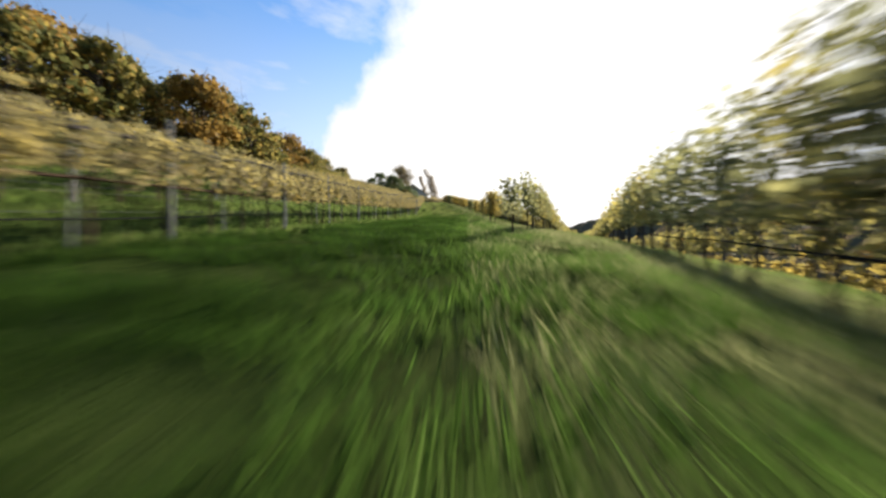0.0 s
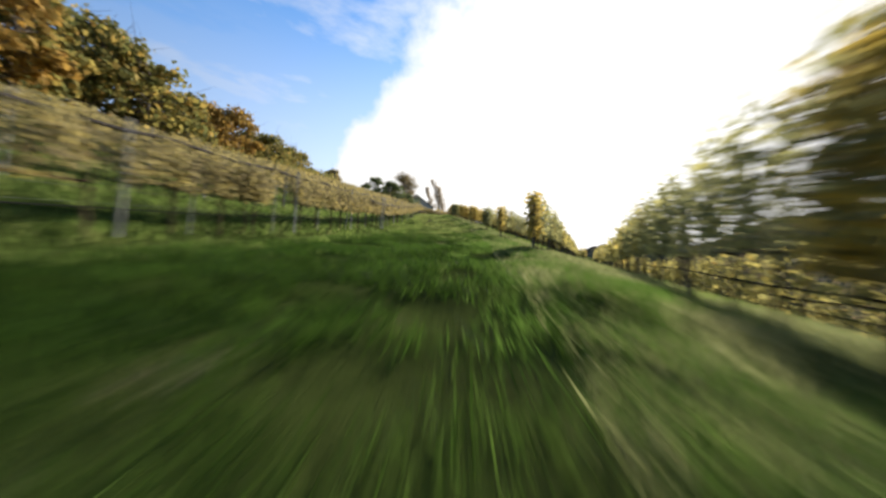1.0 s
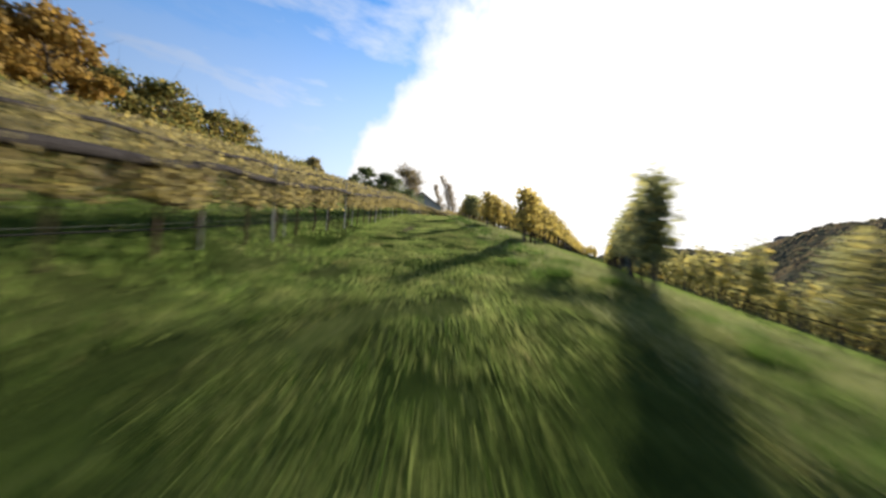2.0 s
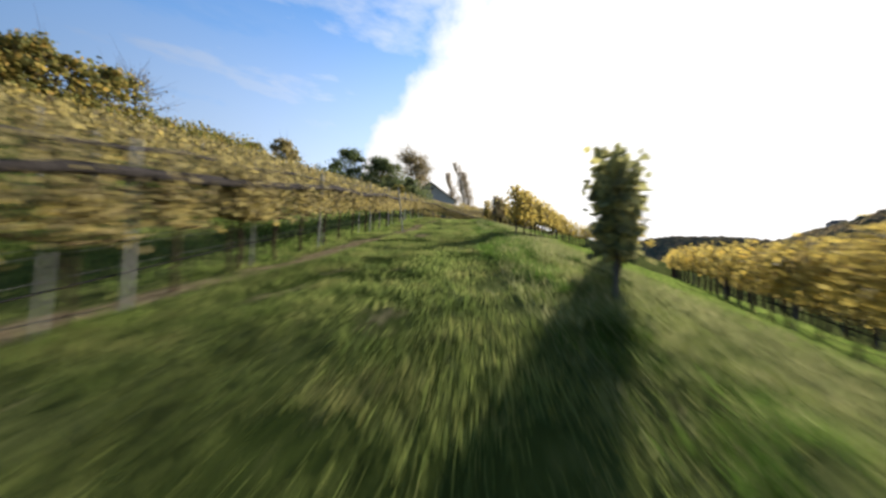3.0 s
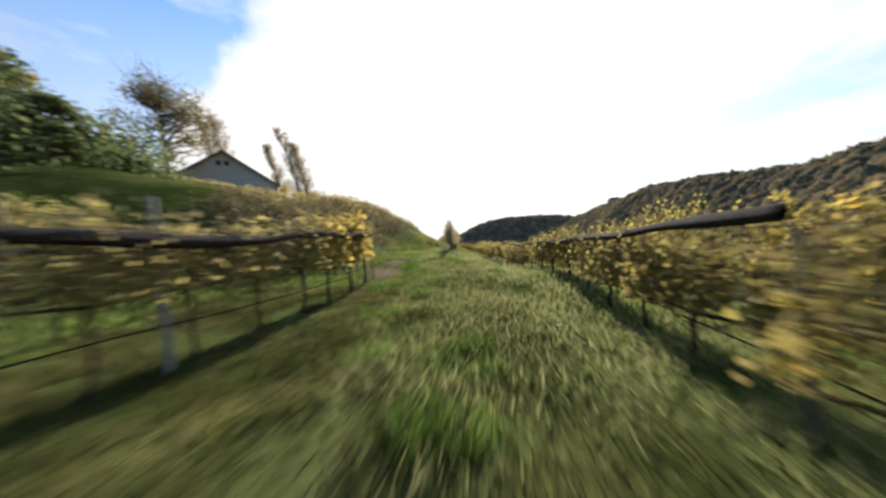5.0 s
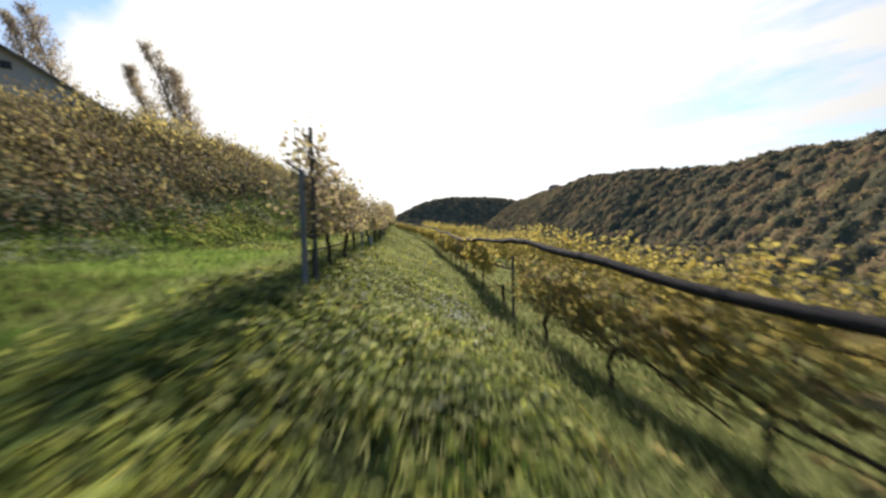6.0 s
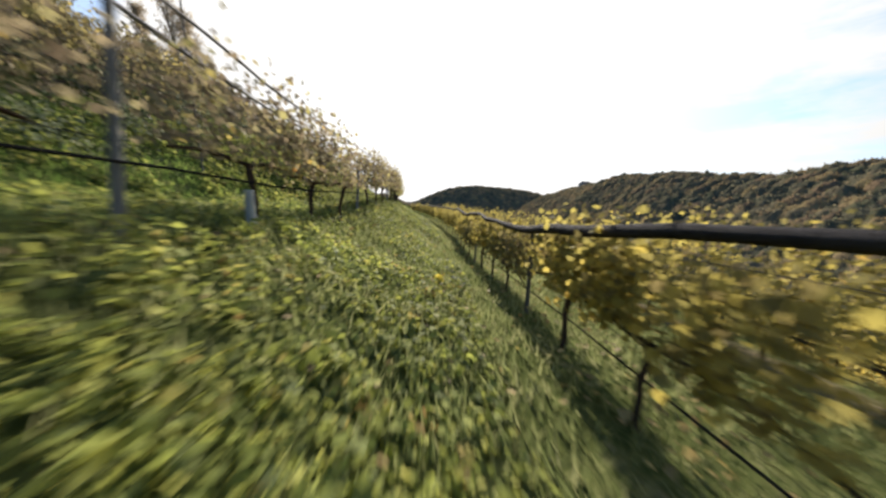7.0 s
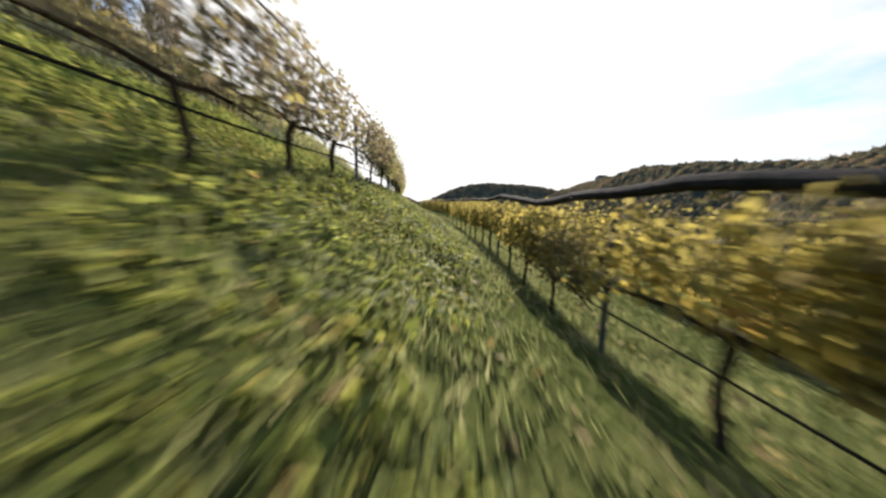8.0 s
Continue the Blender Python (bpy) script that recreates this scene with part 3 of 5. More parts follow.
# the paths of the rows: each gives x for y
BEND_Y, BEND_X = [60, 83.8, 91, 95, 98, 103, 108, 115, 119.5, 130, 145, 160], [0, 0, 1.25, 1.7, 1.85, 1.8, 1.7, 1.68, 1.75, 1.6, 0.0, -2.2]


def right_row(x0):
    by = np.arange(40, 200, 0.5)
    bx = np.convolve(np.pad(np.interp(by, BEND_Y, BEND_X), 12, "edge"), _w, "valid")
    return lambda y: x0 + np.interp(y, by, bx)


S_Y, S_X = [103, 111, 117, 125, 132, 147, 172], [-38.72, -38.85, -38.7, -38.68, -39.1, -40.7, -44.0]


def upper_row(y):
    return np.interp(y, S_Y, S_X)


def left_row(k):
    """The rows above the track, k steps up the slope."""
    return lambda y: np.interp(y, _yy, _lx) - k * 3.9


POST_ME = {}


def post_mesh(tall, r=0.04, mat=None):
    key = (tall, r, mat)
    if key not in POST_ME:
        bm = bmesh.new()
        bmesh.ops.create_cone(bm, cap_ends=True, segments=8, radius1=r, radius2=r * 0.9, depth=tall + 0.3)
        bmesh.ops.translate(bm, vec=(0, 0, (tall - 0.3) / 2), verts=bm.verts)
        top = [e for e in bm.edges if all(v.co.z > tall - 0.01 for v in e.verts)]
        bmesh.ops.bevel(bm, geom=top, offset=r * 0.3, segments=1, affect="EDGES")
        me = bpy.data.meshes.new("post")
        bm.to_mesh(me)
        bm.free()
        me.materials.append(mat or POST_GREY)
        POST_ME[key] = me
    return POST_ME[key]


def wire_mesh(name, path_x, y0, y1, h, r, mat, side=0.0, sag=0.0, span=5.6, sides=4, lumps=0.0, seed=1):
    rng = np.random.default_rng(seed)
    x, y, z, _ = along(path_x, y0, y1, 0.45 if lumps else 1.5, False)
    zs = np.convolve(np.pad(z, 3, "edge"), np.ones(7) / 7, "valid")
    ph = ((y - y0) % span) / span
    rr = np.full(len(y), r)
    if lumps:
        rr = r * (1 + lumps * np.convolve(rng.normal(0, 1, len(y)), [0.3, 0.5, 0.3], "same"))
    if not isinstance(h, (int, float)):
        h = np.interp(y, *h)
    zz = zs + h - sag * 4 * ph * (1 - ph) + (np.convolve(rng.normal(0, 0.02, len(y)), [0.3, 0.4, 0.3], "same") if lumps else 0)
    v, f = tube_arrays(np.stack([x + side, y, zz], -1), rr, sides)
    return mesh_from(name, v, f, mat, True)


def tie_mesh(r):
    """A short cord band round a roll, about its y axis."""
    a = np.linspace(0, 2 * np.pi, 9)[:-1]
    v = np.concatenate([np.stack([np.cos(a) * r, 0 * a + o, np.sin(a) * r], -1) for o in (-0.012, 0.012)])
    k = np.arange(8)
    return mesh_from("tie", v, np.stack([k, (k + 1) % 8, (k + 1) % 8 + 8, k + 8], -1), HOSE, True)


def rolled_net(path_x, y0, y1, h, r, mat, side, sag, span, seed, label):
    """A net rolled up along a row, tied at every metre and a half."""
    ob = new("rolled_net", wire_mesh("rolled_net", path_x, y0, y1, h, r, mat, side, sag, span, 8, 0.16, seed))
    x, y, z, turn = along(path_x, y0, y1, 0.45, False)
    zs = np.convolve(np.pad(z, 3, "edge"), np.ones(7) / 7, "valid")
    band = tie_mesh(r * 1.03)
    for k in range(3, len(x) - 2, 4):
        ph = ((y[k] - y0) % span) / span
        p = part("tie", band, ob)
        hk = h if isinstance(h, (int, float)) else np.interp(y[k], *h)
        p.matrix_basis = pose(x[k] + side, y[k], zs[k] + hk - sag * 4 * ph * (1 - ph), 0, 0, turn[k])
    return tagged(ob, label, "net", "rolled nets")


def trellis(path_x, y0, y1, tall, label, group, span=5.6, first_heavy=True, wires=(0.62, 1.05, 1.5), hose=0.5, r=0.035, mat=None, at=None, wire_mat=None, wire_r=0.0028, stakes=0, side=0.0):
    e = new("vine_trellis")
    x, y, z, turn = along(path_x, y0, y1, span)
    if at is not None:
        y = np.concatenate([at, np.arange(at[-1] + span, y1, span)])
        x, turn = path_x(y), 0 * y
        z = height(x, y)
    for k in range(len(x)):
        p = part("post", post_mesh(tall, r * (1.5 if k == 0 and first_heavy else 1.0), mat), e)
        p.matrix_basis = pose(x[k] + side, y[k], z[k], random.uniform(-1.5, 1.5), random.uniform(-1.5, 1.5), turn[k])
    for a in np.arange(y0 + 1.9, y1, stakes) if stakes else ():
        xa = float(path_x(a))
        p = part("stake", post_mesh(1.5, 0.017, POST_GREY), e)
        p.matrix_basis = pose(xa, a, float(height(xa, a)), random.uniform(-2, 2), random.uniform(-2, 2), 0)
    for h in wires:
        part("wire", wire_mesh("wire", path_x, y0, y1, h, wire_r, wire_mat or WIRE), e)
    if hose:
        part("drip_hose", wire_mesh("drip_hose", path_x, y0, y1, hose, 0.011, HOSE, 0.03, 0.05), e, "black irrigation hose")
    return tagged(e, label, "vine trellis", group)


def plant_row(makers, path_x, y0, y1, step=1.25, seed=3, gaps=0.03):
    rng = random.Random(seed)
    x, y, z, turn = along(path_x, y0, y1, step)
    for k in range(len(x)):
        if rng.random() < gaps:
            continue
        src = rng.choice(makers)
        copy_thing(src, pose(x[k], y[k] + rng.uniform(-0.12, 0.12), z[k] - 0.01, 0, 0, turn[k] + rng.choice((0, 180)) + rng.uniform(-5, 5)))


def row_stuff(name, paths, mat, per_m, size, label, top=1.95, low=0.68, thick=0.2, seed=5, trunks=True, r=0.03):
    """The far stretches of vine rows, joined: (path, y0, y1) each."""
    rng = np.random.default_rng(seed)
    cs, tr = [], []
    for path_x, y0, y1 in paths:
        x, y, z, turn = along(path_x, y0, y1, 1.25)
        n = int(per_m * 1.25)
        for k in range(len(x)):
            c = vine_leaf_centres(rng, n, low=low, top=top * rng.uniform(0.92, 1.06), thick=thick)
            a = radians(turn[k])
            cs.append(np.stack([x[k] + c[:, 0] * math.cos(a) - c[:, 1] * math.sin(a), y[k] + c[:, 0] * math.sin(a) + c[:, 1] * math.cos(a), z[k] + c[:, 2]], -1))
            if trunks:
                tr.append(tube_arrays(np.array([[x[k], y[k], z[k] - 0.1], [x[k] + rng.normal(0, 0.03), y[k] + rng.normal(0, 0.03), z[k] + low * 0.55], [x[k], y[k], z[k] + low + 0.1]]), [r * 1.2, r, r * 0.9], 4))
        if trunks:
            zc = np.convolve(np.pad(z, 2, "edge"), np.ones(5) / 5, "valid") + low + 0.02 + rng.normal(0, 0.02, len(z))
            tr.append(tube_arrays(np.stack([x, y, zc], -1), np.full(len(x), r * 0.8), 4))
    v, f = leaf_arrays(rng, np.concatenate(cs), size, 1)
    tagged(new(name, mesh_from(name, v, f, mat)), label, "vine foliage", kind="stuff")
    if trunks:
        v, f = join(tr)
        tagged(new(name + "_trunks", mesh_from(name + "_trunks", v, f, BARK, True)), "dark vine trunks in long planted rows", "vine trunks", kind="stuff")


# ---- vine rows ----
# templates stand where the first vines of the rows below the track stand
tall_yellow = [vine(vine_meshes(90 + k, 540, (GREEN_VINE, TAWNY_VINE, GREEN_VINE)[k], low=0.75, top=2.4, thick=0.2, size=0.105, shape=1), "tall grapevine with long yellow green shoots on wires", "vines below the track") for k in range(3)]
sparse = [vine(vine_meshes(97 + k, 320, GREEN_VINE, low=0.95, top=2.45, thick=0.22, size=0.10), "thinly leaved grapevine with long pale shoots", "vines below the track") for k in range(2)]
alley_gold = [vine(vine_meshes(120 + k, 1080, GOLD_VINE, low=0.68, top=(1.5, 1.5, 1.6)[k], thick=0.15, size=0.066, half=1.4), "grapevine with golden yellow leaves beside a grass alley", "vines along the alley") for k in range(3)]
alley_yellow = [vine(vine_meshes(110 + k, 1250, ALLEY_VINE, low=0.52, top=1.4, thick=0.15, size=0.064, half=1.4), "grapevine with golden leaves beside a grass alley", "vines along the alley") for k in range(4)]
yellow = [vine(vine_meshes(10 + k, 620, YELLOW_VINE, low=0.82, top=2.3, thick=0.18, size=0.115, shape=1), "grapevine with yellow autumn leaves trained on wires", "vines below the track") for k in range(5)]
tall_end = [vine(vine_meshes(30 + k, 640, (GREEN_VINE, YELLOW_VINE, DRY_VINE)[k], low=0.6, top=2.25, thick=0.15, even=True), ("bushy grapevine with pale green leaves at a row end", "bushy grapevine with yellow leaves at a row end", "bushy grapevine with brown leaves at a row end")[k], "vines at row ends") for k in range(3)]
olive = [vine(vine_meshes(50 + k, 1000, OLIVE_VINE, low=0.95, top=2.05, thick=0.2, size=0.088, shape=1), "grapevine with olive and yellow leaves above the track", "vines above the track") for k in range(4)]
dry_v = [vine(vine_meshes(70 + k, 1080, DRY_VINE, low=0.62, top=1.72, thick=0.2, size=0.07, shape=1, half=1.1), "grapevine with withered brown leaves on wires", "vines of the upper row") for k in range(4)]
late_green = [vine(vine_meshes(76 + k, 1900, (GREEN_VINE, TAWNY_VINE)[k], low=0.55, top=1.95, thick=0.22, size=0.07, shape=1, half=1.1), "grapevine still yellow green among withered ones", "vines of the upper row") for k in range(2)]

ROW_STARTS = [(7.4, -22.0), (3.65, -11.0), (0.0, 0.0), (-3.64, 11.2), (-7.1, 22.1), (-10.8, 32.2), (-14.1, 39.8), (-17.7, 46.0), (-21.3, 52.2), (-24.9, 58.2), (-28.95, 67.4), (-33.7, 78.1)]
NEAR = 14.0
far_paths = []
for x0, y0 in ROW_STARTS:
    rp = right_row(x0)
    late = -0.7 if y0 < 45 else 0.0
    kind = 0 if y0 in (39.8, 58.2) else 2 if y0 == 78.1 else 1
    if x0 != 0.0:
        plant_row(tall_end[kind:kind + 1], rp, y0 + late + (1.3 if y0 < 45 else 0.5), y0 + late + 2.2, 1.2, seed=int(100 + y0), gaps=0)
    if x0 == 0.0:
        plant_row(sparse, rp, 3.3, 4.6, 1.25, seed=77, gaps=0)
    plant_row(tall_yellow if y0 < 45 else yellow, rp, 4.7 if x0 == 0.0 else y0 + late + (2.4 if y0 < 45 else 1.8), y0 + NEAR, 1.25, seed=int(200 + y0))
    far_paths.append((rp, y0 + NEAR + 0.3, max(94.0, y0 + NEAR + 1.0)))
    trellis(rp, y0 + (5.2 if x0 == 0.0 else 0.4), 100, 1.85, "weathered posts and wires of a vine row", "trellises below the track", first_heavy=False, mat=POST_DARK)
for k in range(1, 9):
    far_paths.append((right_row(7.4 + 3.7 * k), -22 - 11 * k * 0.4, 150))
row_stuff("tall_vine_foliage", far_paths[:7], TAWNY_VINE, 92, 0.195, "yellow green foliage of tall vine rows", low=0.75, top=2.35, seed=15)
row_stuff("vine_foliage", far_paths[7:12], YELLOW_VINE, 270, 0.115, "yellow autumn foliage of long vine rows below", low=0.82, top=2.25, seed=5, r=0.045)
row_stuff("terrace_vine_foliage", [(right_row(x0), 94.3, 152) for x0 in (-33.7, -28.95)], GOLD_VINE, 460, 0.10, "brown and yellow foliage of the rows below the alley", low=0.5, top=2.15, thick=0.22, seed=16)
row_stuff("low_vine_foliage", [(right_row(x0), 94.3, 150) for x0, _ in ROW_STARTS[:10]], YELLOW_VINE, 60, 0.22, "yellow foliage of the rows further down", low=0.5, top=1.7, seed=17, trunks=False)
row_stuff("lower_vine_foliage", far_paths[12:], YELLOW_VINE, 26, 0.34, "golden foliage of the lowest vine rows", seed=6, trunks=False)

# long loose shoots stand over the vine at the end of the second row
m_low = vine_meshes(36, 110, GREEN_VINE, low=0.6, top=1.6, thick=0.16, size=0.085, even=True, half=0.35)
srng = np.random.default_rng(37)
shoots, tufts = [], []
for k in range(13):
    foot = np.array([srng.normal(0, 0.12), srng.uniform(-0.3, 0.3), srng.uniform(0.8, 1.35)])
    tip = foot + [srng.normal(0.06, 0.16), srng.normal(0, 0.22), srng.uniform(0.3, 0.95)]
    mid_p = (foot + tip) / 2 + srng.normal(0, 0.06, 3)
    shoots.append(tube_arrays(np.array([foot, mid_p, tip]), [0.006, 0.005, 0.003], 4))
    w = srng.uniform(0.1, 1.0, 13)[:, None]
    tufts.append(foot * (1 - w) + tip * w + srng.normal(0, 0.07, (13, 3)))
end_vine = vine(m_low, "tall loose grapevine with yellow leaves at a row end", "vines at row ends")
part("long_shoots", mesh_from("long_shoots", *join(shoots), BARK, True), end_vine, "thin brown shoots")
part("loose_leaves", mesh_from("loose_leaves", *leaf_arrays(srng, np.concatenate(tufts), 0.085, 5), GREEN_VINE), end_vine, "sparse pale leaves")
end_vine.matrix_basis = pose(0.05, -0.4, float(height(0.05, -0.4)))

# the row along which the walk ends, with its rolled net: three vines between two posts
def plant_at(makers, path_x, places, seed):
    rng = random.Random(seed)
    for y in places:
        x = float(path_x(y))
        copy_thing(rng.choice(makers), pose(x + rng.uniform(-0.04, 0.04), y, float(height(x, y)) - 0.01, 0, 0, rng.choice((0, 180)) + rng.uniform(-5, 5)))


def quarters(posts, missing=()):
    """The places of the vines: three in each span between the posts."""
    return [a + (b - a) * k / 4 for i, (a, b) in enumerate(zip(posts, posts[1:])) for k in (1, 2, 3) if (i, k) not in missing]


q_row = right_row(-37.0)
Q_POSTS = [83.84, 89.7, 95.0, 101.6, 108.3, 113.73, 119.5, 125.2, 131.0, 136.7, 142.5, 148.2, 154.0]
NET_Y, NET_Z = [85, 91, 95, 99, 101, 103.3, 107, 110.8, 113.6, 116, 118.5, 121.5, 123, 160], [15.7, 15.6, 15.5, 15.46, 15.4, 15.34, 15.44, 15.34, 15.1, 15.18, 15.22, 15.2, 15.3, 15.6]
_ny = np.arange(85, 160.5, 0.5)
Q_NET = (list(_ny), list(np.interp(_ny, NET_Y, NET_Z) - height(q_row(_ny), _ny, False)))
plant_row(tall_end[1:2], q_row, 84.8, 85.8, 1.2, seed=301, gaps=0)
plant_at(alley_yellow, q_row, quarters(Q_POSTS[:5]), 302)
plant_at(alley_gold + alley_yellow[:1], q_row, quarters(Q_POSTS[4:], missing=((0, 1),)), 303)
trellis(q_row, 83.8, 158, 1.38, "grey posts and wires carrying a rolled net", "trellises along the grass alley", span=5.75, mat=POST_DARK, at=Q_POSTS, wires=(0.62, 1.0, 1.35), hose=0.42)
rolled_net(q_row, 89.6, 158, Q_NET, 0.052, NET, -0.17, 0.05, 5.75, 11, "dark bird net rolled up along a vine row")
stump = new("vine_stump", mesh_from("vine_stump", *tube_arrays(np.array([[0, 0, -0.05], [0.01, 0.02, 0.15], [-0.015, 0.03, 0.3], [0.02, 0.06, 0.46], [0.02, 0.06, 0.49]]), [0.045, 0.036, 0.038, 0.042, 0.01], 8), BARK, True))
stump.matrix_basis = pose(float(q_row(109.35)) + 0.1, 109.35, float(height(q_row(109.35), 109.35)))
tagged(stump, "cut off dark vine stump in a row gap", "vine stump")

# the row above the alley
U_POSTS = [105.3, 110.95, 117.1, 123.0, 128.8, 134.6, 140.4, 146.2, 152.0, 157.8]
plant_at(dry_v, upper_row, quarters(U_POSTS[:4]), 310)
end_post = tagged(new("end_post", post_mesh(1.9, 0.026, POST_DARK)), "tall dark post at the start of the upper row", "post")
end_post.matrix_basis = pose(float(upper_row(105.6)) + 0.05, 105.6, float(height(upper_row(105.6), 105.6)), 1.5, 1.0, 0)
first_dry = vine(vine_meshes(79, 620, DRY_VINE, low=0.6, top=1.95, thick=0.13, size=0.07, shape=1, half=0.38, even=True), "narrow withered grapevine at a row start", "vines of the upper row")
first_dry.matrix_basis = pose(float(upper_row(105.75)), 105.75, float(height(upper_row(105.75), 105.75)))
plant_at(late_green + dry_v[:2], upper_row, quarters(U_POSTS[3:]), 311)
trellis(upper_row, 105.3, 158, 1.36, "grey posts and wires of the upper row", "trellises along the grass alley", first_heavy=False, span=5.8, hose=0.45, mat=POST_MID, at=U_POSTS, wires=(0.55, 0.95, 1.3))
rolled_net(upper_row, 105.3, 158, 1.52, 0.013, NET_PALE, 0.1, 0.06, 5.8, 12, "pale grey bird net rolled along the upper row")
rolled_net(upper_row, 105.3, 158, 1.44, 0.016, NET_PALE, -0.12, 0.10, 5.8, 19, "pale loosely rolled net on the upper row")

# the rows above the track
plant_row(olive, left_row(0), 14, 94.9, 1.25, seed=320)
plant_row(yellow[:2], left_row(0), 95.2, 98.0, 1.15, seed=321, gaps=0)
trellis(left_row(0), -16, 98.2, 2.1, "pale posts and wires beside the grass track", "trellises above the track", span=5.7, wires=(0.55, 0.80, 0.88, 1.5), wire_mat=PALE_WIRE, wire_r=0.0026, stakes=2.85, at=[-16.0, -11.5, -7.0, -2.7, 1.3, 5.4, 9.2, 13.0, 18.3, 23.4, 28.9, 34.2, 39.4, 44.6, 49.8, 55.0, 59.6, 64.0, 67.2, 72.65, 73.05, 75.6, 78.7, 85.0, 91.2, 98.1], r=0.032, side=0.1)
rolled_net(left_row(0), 26, 98.1, 1.68, 0.075, NET, 0.2, 0.12, 5.7, 13, "dark bird net rolled up above the track")
brace = tagged(new("brace_post", post_mesh(2.1, 0.034, POST_GREY)), "pale leaning post beside a vine row", "post")
brace.matrix_basis = pose(-41.2, 97.5, float(height(-41.2, 97.5)), -9, -3, 0)
for px, py, tilt in ((-33.7, 65.7, -9), (-17.75, 28.1, 3), (-17.95, 28.6, 3)):
    copy_thing(brace, pose(px, py, float(height(px, py)), 0, tilt, 0))
for k in (1, 2):
    trellis(left_row(k), -16, 96, 1.9, "posts and wires on the slope above the track", "trellises above the track", span=5.2, hose=0)
rolled_net(left_row(1), -10, 95, 1.75, 0.06, NET, 0.2, 0.12, 5.2, 14, "dark bird net rolled up on the slope")
row_stuff("slope_vine_foliage", [(left_row(0), -16, 13.8)] + [(left_row(k), -18, 96) for k in (1, 2)], OLIVE_VINE, 220, 0.12, "olive brown foliage of vine rows on the slope", low=0.95, top=2.0, seed=7)
row_stuff("upper_vine_foliage", [(left_row(k), -22, 92 - 3 * k) for k in range(3, 9)], OLIVE_VINE, 62, 0.24, "brownish foliage of higher vine rows", top=1.9, seed=8, trunks=False)
row_stuff("bank_vine_foliage", [(lambda y, k=k: -56 - 3.6 * k + 0.06 * (y - 100), 130, 158) for k in range(3)], YELLOW_VINE, 90, 0.2, "yellow foliage of vines above the bank", seed=9, trunks=False)
# the first of each kind stand in their rows too
_slots = [(right_row(-33.7), 92.8), (right_row(0.0), 15.0), (right_row(-7.1), 36.8), (right_row(-14.1), 54.4), (right_row(-28.95), 82.0)]
for ob, (rp, y) in zip(yellow, _slots):
    ob.matrix_basis = pose(float(rp(y)), y, float(height(rp(y), y)))
for k, ob in enumerate(alley_yellow + alley_gold):
    y = (155.4, 156.8, 158.2, 159.6, 161.0, 162.4, 163.8)[k]
    ob.matrix_basis = pose(float(q_row(y)), y, float(height(q_row(y), y)))
for ob, (rp, y) in zip(tall_yellow, [(right_row(3.65), 3.4), (right_row(-3.64), 25.7), (right_row(-10.8), 46.7)]):
    ob.matrix_basis = pose(float(rp(y)), y, float(height(rp(y), y)))
for ob, y in zip(sparse, (4.9, 6.1)):
    ob.matrix_basis = pose(3.65, y - 13.5, float(height(3.65, y - 13.5)))
for ob, (rp, y) in zip(tall_end, [(right_row(-24.9), 59.6), (right_row(-3.64), 12.9), (right_row(-33.7), 79.5)]):
    ob.matrix_basis = pose(float(rp(y)), y, float(height(rp(y), y)))
for k, ob in enumerate(olive):
    y = 16 + 20.3 * k
    ob.matrix_basis = pose(float(left_row(0)(y)), y, float(height(left_row(0)(y), y)))
for ob, y in zip(late_green, (159.3, 160.7)):
    ob.matrix_basis = pose(float(upper_row(y)), y, float(height(upper_row(y), y)))
for k, ob in enumerate(dry_v):
    y = 162.2 + 1.45 * k
    ob.matrix_basis = pose(float(upper_row(y)), y, float(height(upper_row(y), y)))


def plant_guard():
    """A pale tapered tube with a folded rim round a young plant."""
    bm = bmesh.new()
    bmesh.ops.create_cone(bm, cap_ends=False, segments=10, radius1=0.05, radius2=0.042, depth=0.4)
    bmesh.ops.translate(bm, vec=(0, 0, 0.19), verts=bm.verts)
    rim = [e for e in bm.edges if e.is_boundary and all(v.co.z > 0.25 for v in e.verts)]
    r = bmesh.ops.extrude_edge_only(bm, edges=rim)
    for v in [v for v in r["geom"] if isinstance(v, bmesh.types.BMVert)]:
        v.co = (v.co.x * 1.2, v.co.y * 1.2, v.co.z - 0.02)
    me = bpy.data.meshes.new("plant_guard")
    bm.to_mesh(me)
    bm.free()
    me.materials.append(GUARD)
    return tagged(new("plant_guard", me), "pale plastic guard tube round a young vine", "plant guard")


plant_guard().matrix_basis = pose(-38.72, 112.24, float(height(-38.72, 112.24)), 4, -3, 0)
rod = tagged(new("thin_rod", post_mesh(4.2, 0.02, POST_DARK)), "thin grey rod standing above the vine row", "rod")
rod.matrix_basis = pose(-41.65, 116.0, float(height(-41.65, 116.0)), 0, -6, 0)


